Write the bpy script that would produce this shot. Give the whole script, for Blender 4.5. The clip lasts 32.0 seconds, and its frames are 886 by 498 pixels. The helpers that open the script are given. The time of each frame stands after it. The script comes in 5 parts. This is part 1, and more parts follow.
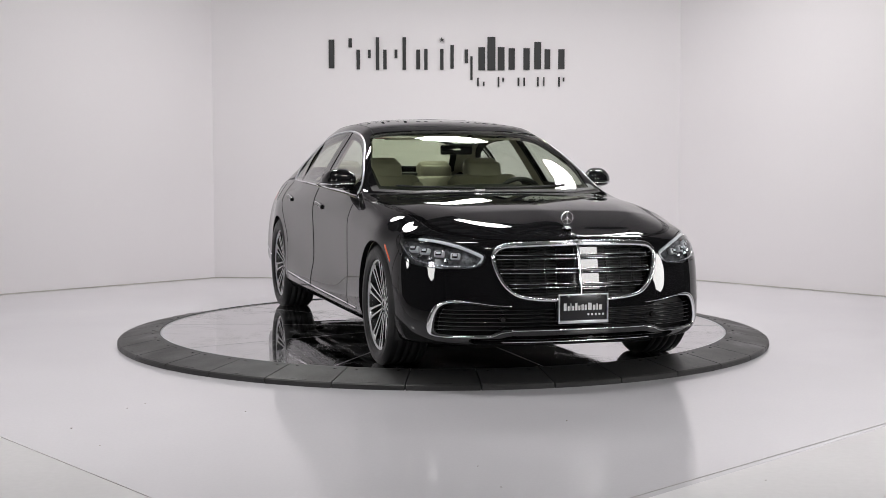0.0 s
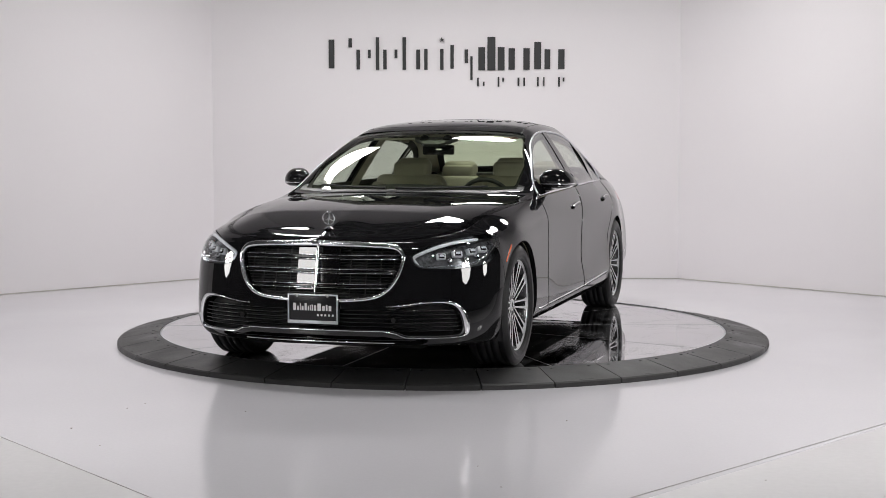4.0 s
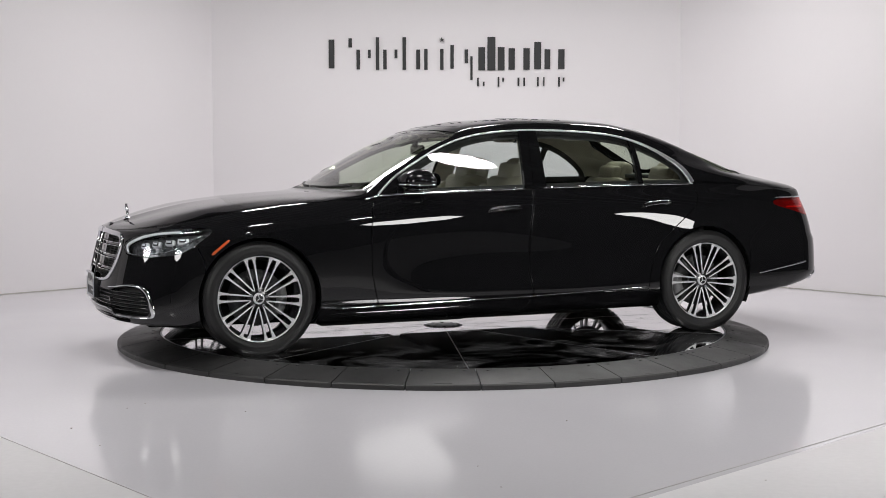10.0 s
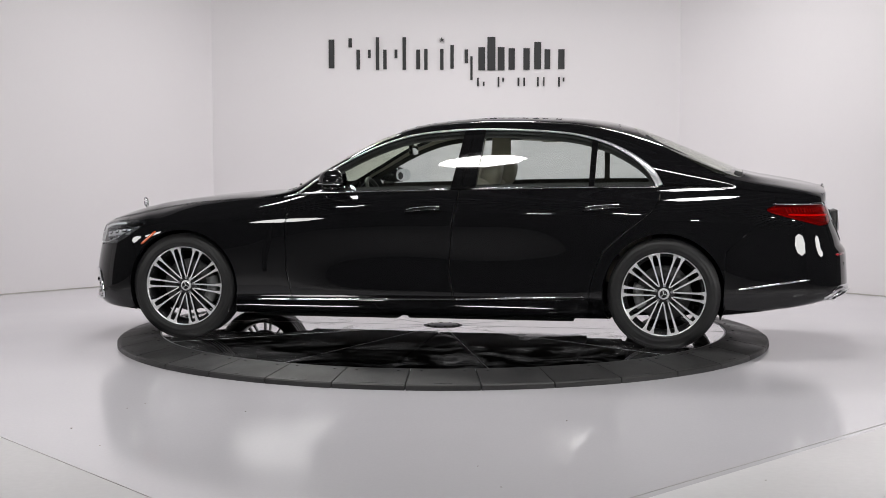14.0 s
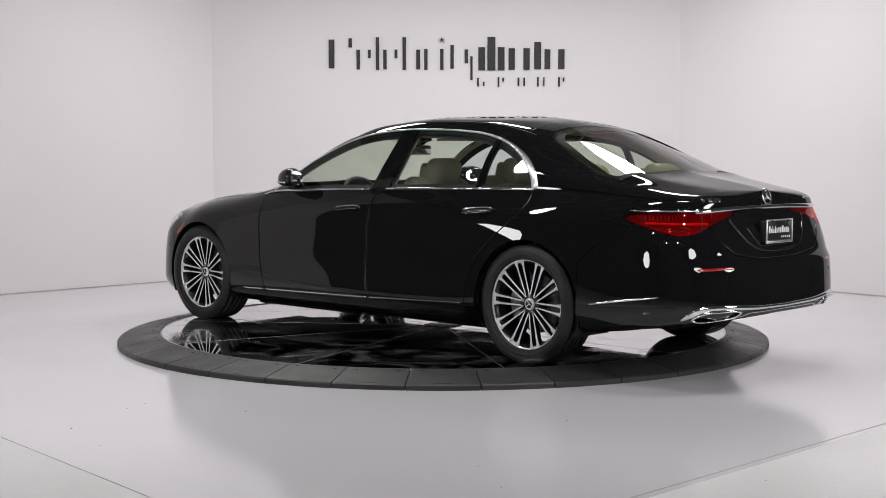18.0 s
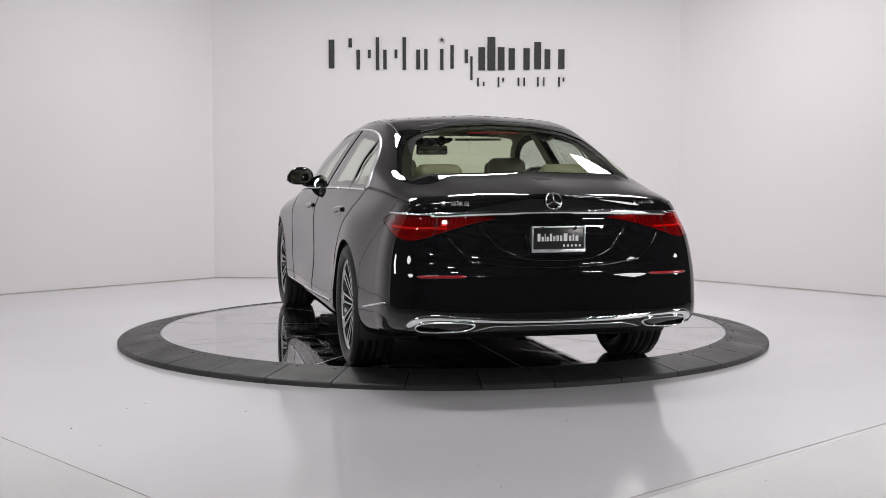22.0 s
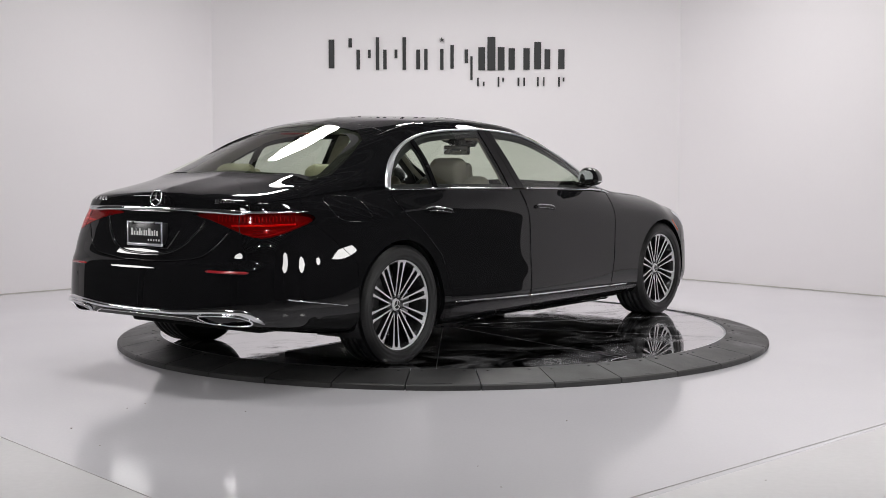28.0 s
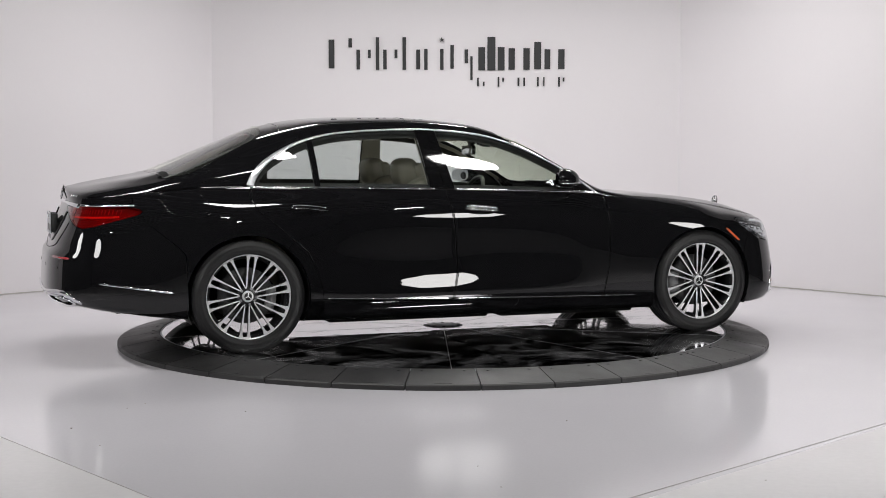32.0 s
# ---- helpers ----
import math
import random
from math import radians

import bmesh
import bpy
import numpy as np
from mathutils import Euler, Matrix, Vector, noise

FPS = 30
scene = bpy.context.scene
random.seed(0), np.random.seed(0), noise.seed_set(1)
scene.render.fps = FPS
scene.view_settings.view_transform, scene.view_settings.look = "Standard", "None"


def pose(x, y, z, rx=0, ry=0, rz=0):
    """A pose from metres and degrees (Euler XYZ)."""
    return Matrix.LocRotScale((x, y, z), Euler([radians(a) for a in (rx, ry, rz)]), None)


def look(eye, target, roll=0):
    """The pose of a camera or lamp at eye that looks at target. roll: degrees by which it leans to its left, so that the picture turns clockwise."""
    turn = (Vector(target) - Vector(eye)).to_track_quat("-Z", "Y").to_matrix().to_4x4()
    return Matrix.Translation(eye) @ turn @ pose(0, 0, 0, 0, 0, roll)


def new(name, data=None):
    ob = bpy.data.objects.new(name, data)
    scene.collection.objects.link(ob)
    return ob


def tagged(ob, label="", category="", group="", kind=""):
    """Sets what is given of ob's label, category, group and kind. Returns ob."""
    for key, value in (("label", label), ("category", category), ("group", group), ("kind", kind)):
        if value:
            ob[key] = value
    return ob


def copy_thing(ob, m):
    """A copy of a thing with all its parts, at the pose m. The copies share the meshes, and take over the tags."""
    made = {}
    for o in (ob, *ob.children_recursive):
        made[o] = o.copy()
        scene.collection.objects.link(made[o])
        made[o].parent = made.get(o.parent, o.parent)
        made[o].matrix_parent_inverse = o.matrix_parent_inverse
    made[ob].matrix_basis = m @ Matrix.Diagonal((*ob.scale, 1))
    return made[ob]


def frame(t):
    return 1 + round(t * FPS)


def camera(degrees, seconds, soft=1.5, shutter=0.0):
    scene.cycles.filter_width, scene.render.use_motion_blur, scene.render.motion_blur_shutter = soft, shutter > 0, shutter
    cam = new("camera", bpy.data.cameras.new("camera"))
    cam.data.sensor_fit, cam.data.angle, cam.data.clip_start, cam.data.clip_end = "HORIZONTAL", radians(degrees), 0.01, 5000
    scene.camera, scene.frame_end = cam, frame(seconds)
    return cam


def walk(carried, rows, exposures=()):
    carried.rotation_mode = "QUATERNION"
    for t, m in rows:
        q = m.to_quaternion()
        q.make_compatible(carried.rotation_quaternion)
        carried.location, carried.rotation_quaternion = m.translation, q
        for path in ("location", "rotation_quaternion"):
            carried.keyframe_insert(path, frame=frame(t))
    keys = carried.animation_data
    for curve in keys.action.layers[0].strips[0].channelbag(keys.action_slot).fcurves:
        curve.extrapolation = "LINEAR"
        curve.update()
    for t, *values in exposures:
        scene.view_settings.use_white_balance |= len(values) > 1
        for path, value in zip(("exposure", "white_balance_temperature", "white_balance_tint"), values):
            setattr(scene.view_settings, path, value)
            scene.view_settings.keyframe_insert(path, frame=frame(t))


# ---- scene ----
# The camera stands still on a tripod before the turntable
DECK = 0.073
cam = camera(36.517, 32.0, soft=0.6)
STAND = pose(0.0, -9.7405, 1.2506 + DECK, 90 - 4.074, 0.021, 0.0)
walk(cam, [(0, STAND), (32.0, STAND)], [(0, 0.0), (32.0, 0.0)])

# ------------------------------------------------------------------ light
world = bpy.data.worlds.new("studio_dark")
scene.world = world
world.use_nodes = True
world.node_tree.nodes["Background"].inputs["Color"].default_value = (0.75, 0.8, 0.9, 1)
world.node_tree.nodes["Background"].inputs["Strength"].default_value = 0.02
SOFTBOX_GLOW, STAND_GLOW = 43.0, 17.5
# softboxes round the stage: centre, the point that they face, radius
SOFTBOXES = [((-1.7, 2.0, 3.9), (-1.7, 1.5, 0), 0.46), ((0.35, 2.0, 3.9), (0.35, 1.5, 0), 0.46), ((2.25, 1.8, 3.9), (2.2, 1.4, 0), 0.46),
             ((-2.3, -1.5, 3.9), (-2.3, -1.2, 0), 0.46), ((-0.5, -2.5, 3.9), (-0.5, -2.2, 0), 0.46), ((1.9, -2.0, 3.9), (1.9, -1.7, 0), 0.46),
             ((3.2, -4.65, 1.60), (0, 0, 0.8), 0.48), ((4.5, -2.75, 1.30), (0, 0, 0.8), 0.36), ((-4.2, -2.1, 1.35), (0, 0, 0.8), 0.28), ((-2.95, -4.6, 1.58), (0, 0, 0.8), 0.37)]


# ------------------------------------------------------------------ materials
def material(name, color, rough=0.5, metal=0.0, coat=0.0, coat_rough=0.03, emit=None, strength=0.0, spec=0.5):
    m = bpy.data.materials.new(name)
    m.use_nodes = True
    b = m.node_tree.nodes["Principled BSDF"]
    b.inputs["Base Color"].default_value = (*color, 1)
    b.inputs["Roughness"].default_value = rough
    b.inputs["Metallic"].default_value = metal
    b.inputs["Coat Weight"].default_value = coat
    b.inputs["Coat Roughness"].default_value = coat_rough
    b.inputs["Specular IOR Level"].default_value = spec
    if emit:
        b.inputs["Emission Color"].default_value = (*emit, 1)
        b.inputs["Emission Strength"].default_value = strength
    return m


def mottle(m, lo, hi, scale, fine=None, bump=0.0, rough=None, stretch=(1, 1, 1)):
    """Two scales of noise on colour, roughness and relief."""
    nt = m.node_tree
    b = nt.nodes["Principled BSDF"]
    tc = nt.nodes.new("ShaderNodeTexCoord")
    mp = nt.nodes.new("ShaderNodeMapping")
    mp.inputs["Scale"].default_value = stretch
    nt.links.new(tc.outputs["Object"], mp.inputs["Vector"])
    big = nt.nodes.new("ShaderNodeTexNoise")
    big.inputs["Scale"].default_value = scale
    big.inputs["Detail"].default_value = 5
    small = nt.nodes.new("ShaderNodeTexNoise")
    small.inputs["Scale"].default_value = fine or scale * 18
    small.inputs["Detail"].default_value = 3
    for n in (big, small):
        nt.links.new(mp.outputs["Vector"], n.inputs["Vector"])
    mix = nt.nodes.new("ShaderNodeMath")
    mix.operation = "MULTIPLY_ADD"
    mix.inputs[1].default_value = 0.35
    sub = nt.nodes.new("ShaderNodeMath")
    sub.operation = "MULTIPLY"
    sub.inputs[1].default_value = 0.65
    nt.links.new(big.outputs["Fac"], sub.inputs[0])
    nt.links.new(small.outputs["Fac"], mix.inputs[0])
    nt.links.new(sub.outputs[0], mix.inputs[2])
    ramp = nt.nodes.new("ShaderNodeValToRGB")
    ramp.color_ramp.elements[0].position, ramp.color_ramp.elements[1].position = 0.32, 0.68
    ramp.color_ramp.elements[0].color, ramp.color_ramp.elements[1].color = (*lo, 1), (*hi, 1)
    nt.links.new(mix.outputs[0], ramp.inputs["Fac"])
    nt.links.new(ramp.outputs["Color"], b.inputs["Base Color"])
    if rough:
        mr = nt.nodes.new("ShaderNodeMapRange")
        mr.inputs["To Min"].default_value, mr.inputs["To Max"].default_value = rough
        mr.inputs["From Min"].default_value, mr.inputs["From Max"].default_value = 0.3, 0.7
        nt.links.new(big.outputs["Fac"], mr.inputs["Value"])
        nt.links.new(mr.outputs["Result"], b.inputs["Roughness"])
    if bump:
        bp = nt.nodes.new("ShaderNodeBump")
        bp.inputs["Strength"].default_value = bump
        bp.inputs["Distance"].default_value = 0.004
        nt.links.new(small.outputs["Fac"], bp.inputs["Height"])
        nt.links.new(bp.outputs["Normal"], b.inputs["Normal"])
    return m


def clear_pane(name, tint, ior=1.5, sheen=1.8):
    """A thin pane: clear and tinted, with a mirror gloss that grows towards grazing views."""
    m = bpy.data.materials.new(name)
    m.use_nodes = True
    nt = m.node_tree
    nt.nodes.clear()
    out = nt.nodes.new("ShaderNodeOutputMaterial")
    mix = nt.nodes.new("ShaderNodeMixShader")
    see = nt.nodes.new("ShaderNodeBsdfTransparent")
    see.inputs["Color"].default_value = (*tint, 1)
    gl = nt.nodes.new("ShaderNodeBsdfGlossy")
    gl.inputs["Roughness"].default_value = 0.004
    gl.inputs["Color"].default_value = (1, 1, 1, 1)
    lw = nt.nodes.new("ShaderNodeLayerWeight")
    lw.inputs["Blend"].default_value = 0.5
    pw = nt.nodes.new("ShaderNodeMath")
    pw.operation = "POWER"
    pw.inputs[1].default_value = 5.0
    ma = nt.nodes.new("ShaderNodeMath")
    ma.operation = "MULTIPLY_ADD"
    base = ((ior - 1) / (ior + 1)) ** 2 * sheen
    ma.inputs[1].default_value, ma.inputs[2].default_value = 1 - base, base
    nt.links.new(lw.outputs["Facing"], pw.inputs[0])
    nt.links.new(pw.outputs[0], ma.inputs[0])
    nt.links.new(ma.outputs[0], mix.inputs["Fac"])
    nt.links.new(see.outputs[0], mix.inputs[1])
    nt.links.new(gl.outputs[0], mix.inputs[2])
    nt.links.new(mix.outputs[0], out.inputs["Surface"])
    return m


PAINT = material("black_paint", (0.006, 0.006, 0.0068), 0.012)
GLOSS = material("gloss_black", (0.005, 0.005, 0.0055), 0.04)
TRIM = mottle(material("black_plastic", (0.012, 0.012, 0.013), 0.45), (0.009, 0.009, 0.01), (0.017, 0.017, 0.018), 8, 300, 0.1)
DARK = material("unlit_black", (0.008, 0.008, 0.008), 0.8, spec=0.1)
CHROME = material("chrome", (0.78, 0.79, 0.81), 0.07, 1.0)
SATINBAR = material("bright_satin_chrome", (0.74, 0.74, 0.77), 0.16, 1.0)
SATIN = material("satin_chrome", (0.68, 0.69, 0.72), 0.34, 1.0)
GLASS = clear_pane("tinted_pane", (0.84, 0.88, 0.86), 1.5, 2.4)
LENS = clear_pane("clear_lens", (0.9, 0.92, 0.94))
WHITE = mottle(material("white_wall_paint", (0.8, 0.77, 0.79), 0.6), (0.785, 0.755, 0.775), (0.81, 0.78, 0.80), 0.7, 90, 0.05, (0.55, 0.7))
CEIL = mottle(material("dark_hall_surface", (0.03, 0.03, 0.03), 0.8), (0.035, 0.035, 0.036), (0.065, 0.065, 0.066), 1.0)
RUBBER = mottle(material("tyre_rubber", (0.010, 0.010, 0.0105), 0.5, spec=0.40), (0.008, 0.008, 0.0085), (0.016, 0.016, 0.0165), 12, 260, 0.15, (0.36, 0.55))
SILVER = material("machined_alloy", (0.78, 0.78, 0.80), 0.28, 0.35)
RIMBLACK = material("rim_black", (0.008, 0.008, 0.009), 0.3, 0, 0.5)
STEEL = mottle(material("brake_steel", (0.4, 0.4, 0.41), 0.35, 1.0), (0.3, 0.3, 0.31), (0.48, 0.48, 0.5), 20, 200)


# ------------------------------------------------------------------ mesh helpers
def mesh_of(name, V, F, mat, smooth=True, normals=None):
    me = bpy.data.meshes.new(name)
    me.from_pydata([tuple(map(float, p[:3])) for p in V], [], [tuple(map(int, f)) for f in F])
    me.materials.append(mat)
    me.validate()
    if smooth:
        me.shade_smooth()
    if normals is not None and len(normals) == len(me.vertices):
        me.normals_split_custom_set_from_vertices([tuple(map(float, n)) for n in normals])
    me.update()
    return me


def part(name, data, mat=None, parent=None, label="", at=None):
    """Links a bmesh or a mesh as one object under a thing or a part."""
    if isinstance(data, bmesh.types.BMesh):
        me = bpy.data.meshes.new(name)
        data.to_mesh(me)
        data.free()
        me.materials.append(mat)
    else:
        me = data
    ob = new(name, me)
    if parent:
        ob.parent = parent
    if at is not None:
        ob.matrix_basis = at
    if label:
        ob["label"] = label
    return ob


def box_bm(cx, cy, cz, sx, sy, sz, bevel=0.0, seg=2):
    bm = bmesh.new()
    bmesh.ops.create_cube(bm, size=1.0, matrix=Matrix.Translation((cx, cy, cz)) @ Matrix.Diagonal((sx, sy, sz, 1)))
    if bevel:
        bmesh.ops.bevel(bm, geom=bm.edges[:], offset=bevel, segments=seg, affect="EDGES", profile=0.5)
        for f in bm.faces:
            f.smooth = True
    return bm


def lathe_bm(profile, n=48, axis="y", closed=False, arc=(0, 360)):
    """Turns a profile of (radius, along) about an axis."""
    bm = bmesh.new()
    full = arc[1] - arc[0] >= 360
    rings = []
    for i in range(n if full else n + 1):
        a = radians(arc[0] + (arc[1] - arc[0]) * i / n)
        row = []
        for r, h in profile:
            c, s = r * math.cos(a), r * math.sin(a)
            row.append(bm.verts.new((c, h, s) if axis == "y" else (c, s, h)))
        rings.append(row)
    m = len(profile)
    for i in range(n):
        a, b = rings[i], rings[(i + 1) % len(rings)]
        for k in range(m if closed else m - 1):
            q = (a[k], a[(k + 1) % m], b[(k + 1) % m], b[k])
            f = bm.faces.new(q)
            f.smooth = True
    bmesh.ops.recalc_face_normals(bm, faces=bm.faces[:])
    return bm


def prism_bm(outline, depth, frame_m=None, bevel=0.0):
    """A flat outline (x, y) made solid by depth along z, then placed by a matrix."""
    bm = bmesh.new()
    lo = [bm.verts.new((x, y, 0)) for x, y in outline]
    f = bm.faces.new(lo)
    r = bmesh.ops.extrude_face_region(bm, geom=[f])
    bmesh.ops.translate(bm, verts=[e for e in r["geom"] if isinstance(e, bmesh.types.BMVert)], vec=(0, 0, depth))
    bmesh.ops.recalc_face_normals(bm, faces=bm.faces[:])
    if bevel:
        bmesh.ops.bevel(bm, geom=bm.edges[:], offset=bevel, segments=2, affect="EDGES", profile=0.5)
    if frame_m is not None:
        bm.transform(frame_m)
    return bm


def sweep(points, normals, width, height, n=5, closed=False, lift=0.0):
    """A rounded strip that follows points on a surface: width across, height along the normal."""
    P, N = np.array(points, float), np.array(normals, float)
    if closed:
        T = np.roll(P, -1, 0) - np.roll(P, 1, 0)
    else:
        T = np.gradient(P, axis=0)
    T /= np.linalg.norm(T, axis=1)[:, None] + 1e-12
    B = np.cross(N, T)
    B /= np.linalg.norm(B, axis=1)[:, None] + 1e-12
    W = np.broadcast_to(np.asarray(width, float), (len(P),))
    ang = np.linspace(0, math.pi, n)
    prof = [(math.cos(a), math.sin(a) ** 0.7) for a in ang] + [(-1, -0.6), (1, -0.6)]
    m = len(prof)
    V = np.concatenate([[P[i] + B[i] * W[i] / 2 * c + N[i] * (lift + height * s) for c, s in prof] for i in range(len(P))])
    F = []
    for i in range(len(P) if closed else len(P) - 1):
        j = (i + 1) % len(P)
        for k in range(m):
            F.append((i * m + k, i * m + (k + 1) % m, j * m + (k + 1) % m, j * m + k))
    if not closed:
        F += [tuple(range(m))[::-1], tuple((len(P) - 1) * m + k for k in range(m))]
    return V, F


def tube_bm(points, radius, n=8, closed=False):
    P = np.array(points, float)
    T = (np.roll(P, -1, 0) - np.roll(P, 1, 0)) if closed else np.gradient(P, axis=0)
    bm = bmesh.new()
    rings = []
    for p, t in zip(P, T):
        t = Vector(t).normalized()
        u = t.orthogonal() if abs(t.z) > 0.9 else Vector((0, 0, 1)).cross(t).normalized()
        w = t.cross(u)
        rings.append([bm.verts.new(Vector(p) + radius * (math.cos(a) * u + math.sin(a) * w)) for a in np.arange(n) * 2 * math.pi / n])
    for i in range(len(rings) if closed else len(rings) - 1):
        a, b = rings[i], rings[(i + 1) % len(rings)]
        for k in range(n):
            bm.faces.new((a[k], a[(k + 1) % n], b[(k + 1) % n], b[k])).smooth = True
    if not closed:
        bm.faces.new(rings[0][::-1])
        bm.faces.new(rings[-1])
    bmesh.ops.recalc_face_normals(bm, faces=bm.faces[:])
    return bm


# ------------------------------------------------------------------ the stage
def slab(name, pts, z0, z1, mat):
    """An upright wall or flat slab from a plan outline."""
    bm = prism_bm(pts, z1 - z0)
    bm.transform(Matrix.Translation((0, 0, z0)))
    return tagged(part(name, bm, mat), kind="structure")


FLOORMAT = mottle(material("grey_epoxy_floor", (0.6, 0.59, 0.6), 0.2, 0, 0.10, 0.08, spec=0.38), (0.665, 0.648, 0.685), (0.715, 0.695, 0.732), 0.5, 60, 0.010, (0.10, 0.15))
RAMP = mottle(material("ramp_rubber", (0.03, 0.03, 0.03), 0.45), (0.022, 0.022, 0.023), (0.042, 0.041, 0.041), 3, 120, 0.25, (0.35, 0.6))


def deck_material():
    """Polished sheet: a slightly wavy mirror with dried smudges and dust."""
    m = material("polished_deck", (0.66, 0.66, 0.68), 0.02, 1.0)
    nt = m.node_tree
    b = nt.nodes["Principled BSDF"]
    tc = nt.nodes.new("ShaderNodeTexCoord")

    def noise(scale, detail, rough=0.6, warp=0.0):
        n = nt.nodes.new("ShaderNodeTexNoise")
        n.inputs["Scale"].default_value, n.inputs["Detail"].default_value, n.inputs["Roughness"].default_value = scale, detail, rough
        n.inputs["Distortion"].default_value = warp
        nt.links.new(tc.outputs["Object"], n.inputs["Vector"])
        return n

    def span(src, a, b_, lo, hi):
        r = nt.nodes.new("ShaderNodeMapRange")
        for k, v in (("From Min", a), ("From Max", b_), ("To Min", lo), ("To Max", hi)):
            r.inputs[k].default_value = v
        nt.links.new(src, r.inputs["Value"])
        return r.outputs["Result"]
    blotch = noise(1.9, 8, 0.65, 1.6)
    fine = noise(24, 5, 0.7)
    mul = nt.nodes.new("ShaderNodeMath")
    mul.operation = "MULTIPLY"
    nt.links.new(span(blotch.outputs["Fac"], 0.48, 0.66, 0.0, 1.0), mul.inputs[0])
    nt.links.new(span(fine.outputs["Fac"], 0.35, 0.65, 0.25, 1.0), mul.inputs[1])
    nt.links.new(span(mul.outputs[0], 0.0, 1.0, 1.0, 0.78), b.inputs["Metallic"])
    nt.links.new(span(mul.outputs[0], 0.0, 1.0, 0.012, 0.26), b.inputs["Roughness"])
    wave = nt.nodes.new("ShaderNodeBump")
    wave.inputs["Strength"].default_value, wave.inputs["Distance"].default_value = 0.05, 0.004
    nt.links.new(noise(2.6, 1).outputs["Fac"], wave.inputs["Height"])
    nt.links.new(wave.outputs["Normal"], b.inputs["Normal"])
    return m


DECKMAT = deck_material()
INK = material("black_vinyl_letter", (0.02, 0.02, 0.022), 0.4)

ROOM = [(-2.435, 4.518), (2.482, 4.40), (5.60, 0.944), (6.45, 0.0), (6.45, -0.5), (6.45, -11.5), (-6.45, -11.5), (-6.45, -0.3), (-6.45, 0.53)]
slab("floor", [(-7, -12), (7, -12), (7, 5), (-7, 5)], -0.2, 0.0, FLOORMAT)
slab("ceiling", [(-7, -12), (7, -12), (7, 5), (-7, 5)], 5.2, 5.35, CEIL)
BEAM = material("ceiling_steel", (0.12, 0.12, 0.12), 0.6, 0.0)
for k in range(24):
    slab("ceiling_beam", [(-7, -11.5 + 0.7 * k), (7, -11.5 + 0.7 * k), (7, -11.38 + 0.7 * k), (-7, -11.38 + 0.7 * k)], 5.0, 5.2, BEAM)
for i, (a, b) in enumerate(zip(ROOM, ROOM[1:] + ROOM[:1])):
    a, b = Vector(a), Vector(b)
    d = (b - a).normalized()
    out = Vector((d.y, -d.x)) * -0.15
    # unseen stretches 2 to 6: the hall's dimness is put into a dark colour
    name = ("wall_back", "wall_right_slant", "wall_right_return", "wall_right", "wall_right_dark", "wall_behind", "wall_left_dark", "wall_left", "wall_left_slant")[i]
    slab(name, [a, b, b + out, a + out], 0.0, 4.3, CEIL if i in (2, 3, 4, 5, 6) else WHITE)
    slab(name.replace("wall", "upper_wall"), [a, b, b + out, a + out], 4.3, 5.2, CEIL if i in (2, 3, 4, 5, 6) else WHITE)
# the older, duller and dirtier floor in front of the joints
APRON = mottle(material("worn_concrete_floor", (0.62, 0.60, 0.58), 0.4, 0, 0.1, 0.2), (0.615, 0.60, 0.612), (0.70, 0.682, 0.695), 1.3, 30, 0.06, (0.30, 0.42))
slab("floor_apron", [(-6.6, 1.809), (-0.25, -5.69), (6.6, 1.13), (6.6, -11.6), (-6.6, -11.6)], 0.0, 0.0013, APRON)
# saw-cut joints in the floor
JOINT = material("joint_filler", (0.46, 0.445, 0.44), 0.8)
for a, b in (((-4.6, -0.55), (-0.2, -5.74)), ((4.9, -0.54), (-0.3, -5.66))):
    a, b = Vector(a), Vector(b)
    d = (b - a).normalized()
    w = Vector((-d.y, d.x)) * 0.0013
    slab("floor_joint", [a - w, b - w, b + w, a + w], 0.0005, 0.0025, JOINT)
# thin mottled grey strip where the walls meet the floor
BASE_STRIP = mottle(material("mottled_base_strip", (0.45, 0.43, 0.41), 0.8), (0.34, 0.32, 0.30), (0.58, 0.56, 0.53), 3)
for a, b in zip(ROOM[-1:] + ROOM[:2], ROOM[:3]):
    a, b = Vector(a), Vector(b)
    d = (b - a).normalized()
    inn = Vector((d.y, -d.x)) * 0.012
    slab("wall_base_strip", [a, b, b + inn, a + inn], 0.001, 0.009, BASE_STRIP)
# faint scuffs and crumbs on the floor
rnd = random.Random(4)
GRIT = material("floor_grit", (0.25, 0.22, 0.19), 0.9)
bm = bmesh.new()
for i in range(16):
    r, a = rnd.uniform(2.6, 6.0), rnd.uniform(-math.pi, math.pi)
    s = rnd.uniform(0.0025, 0.005)
    bmesh.ops.create_icosphere(bm, subdivisions=1, radius=s, matrix=Matrix.Translation((r * math.sin(a) * 0.8, -1.2 - r * abs(math.cos(a)) * 0.6, s * 0.4)) @ Matrix.Diagonal((1.5, 1, 0.5, 1)))
tagged(part("floor_grit", bm, GRIT), "tiny crumbs of grit lying on the grey floor", "grit", kind="stuff")

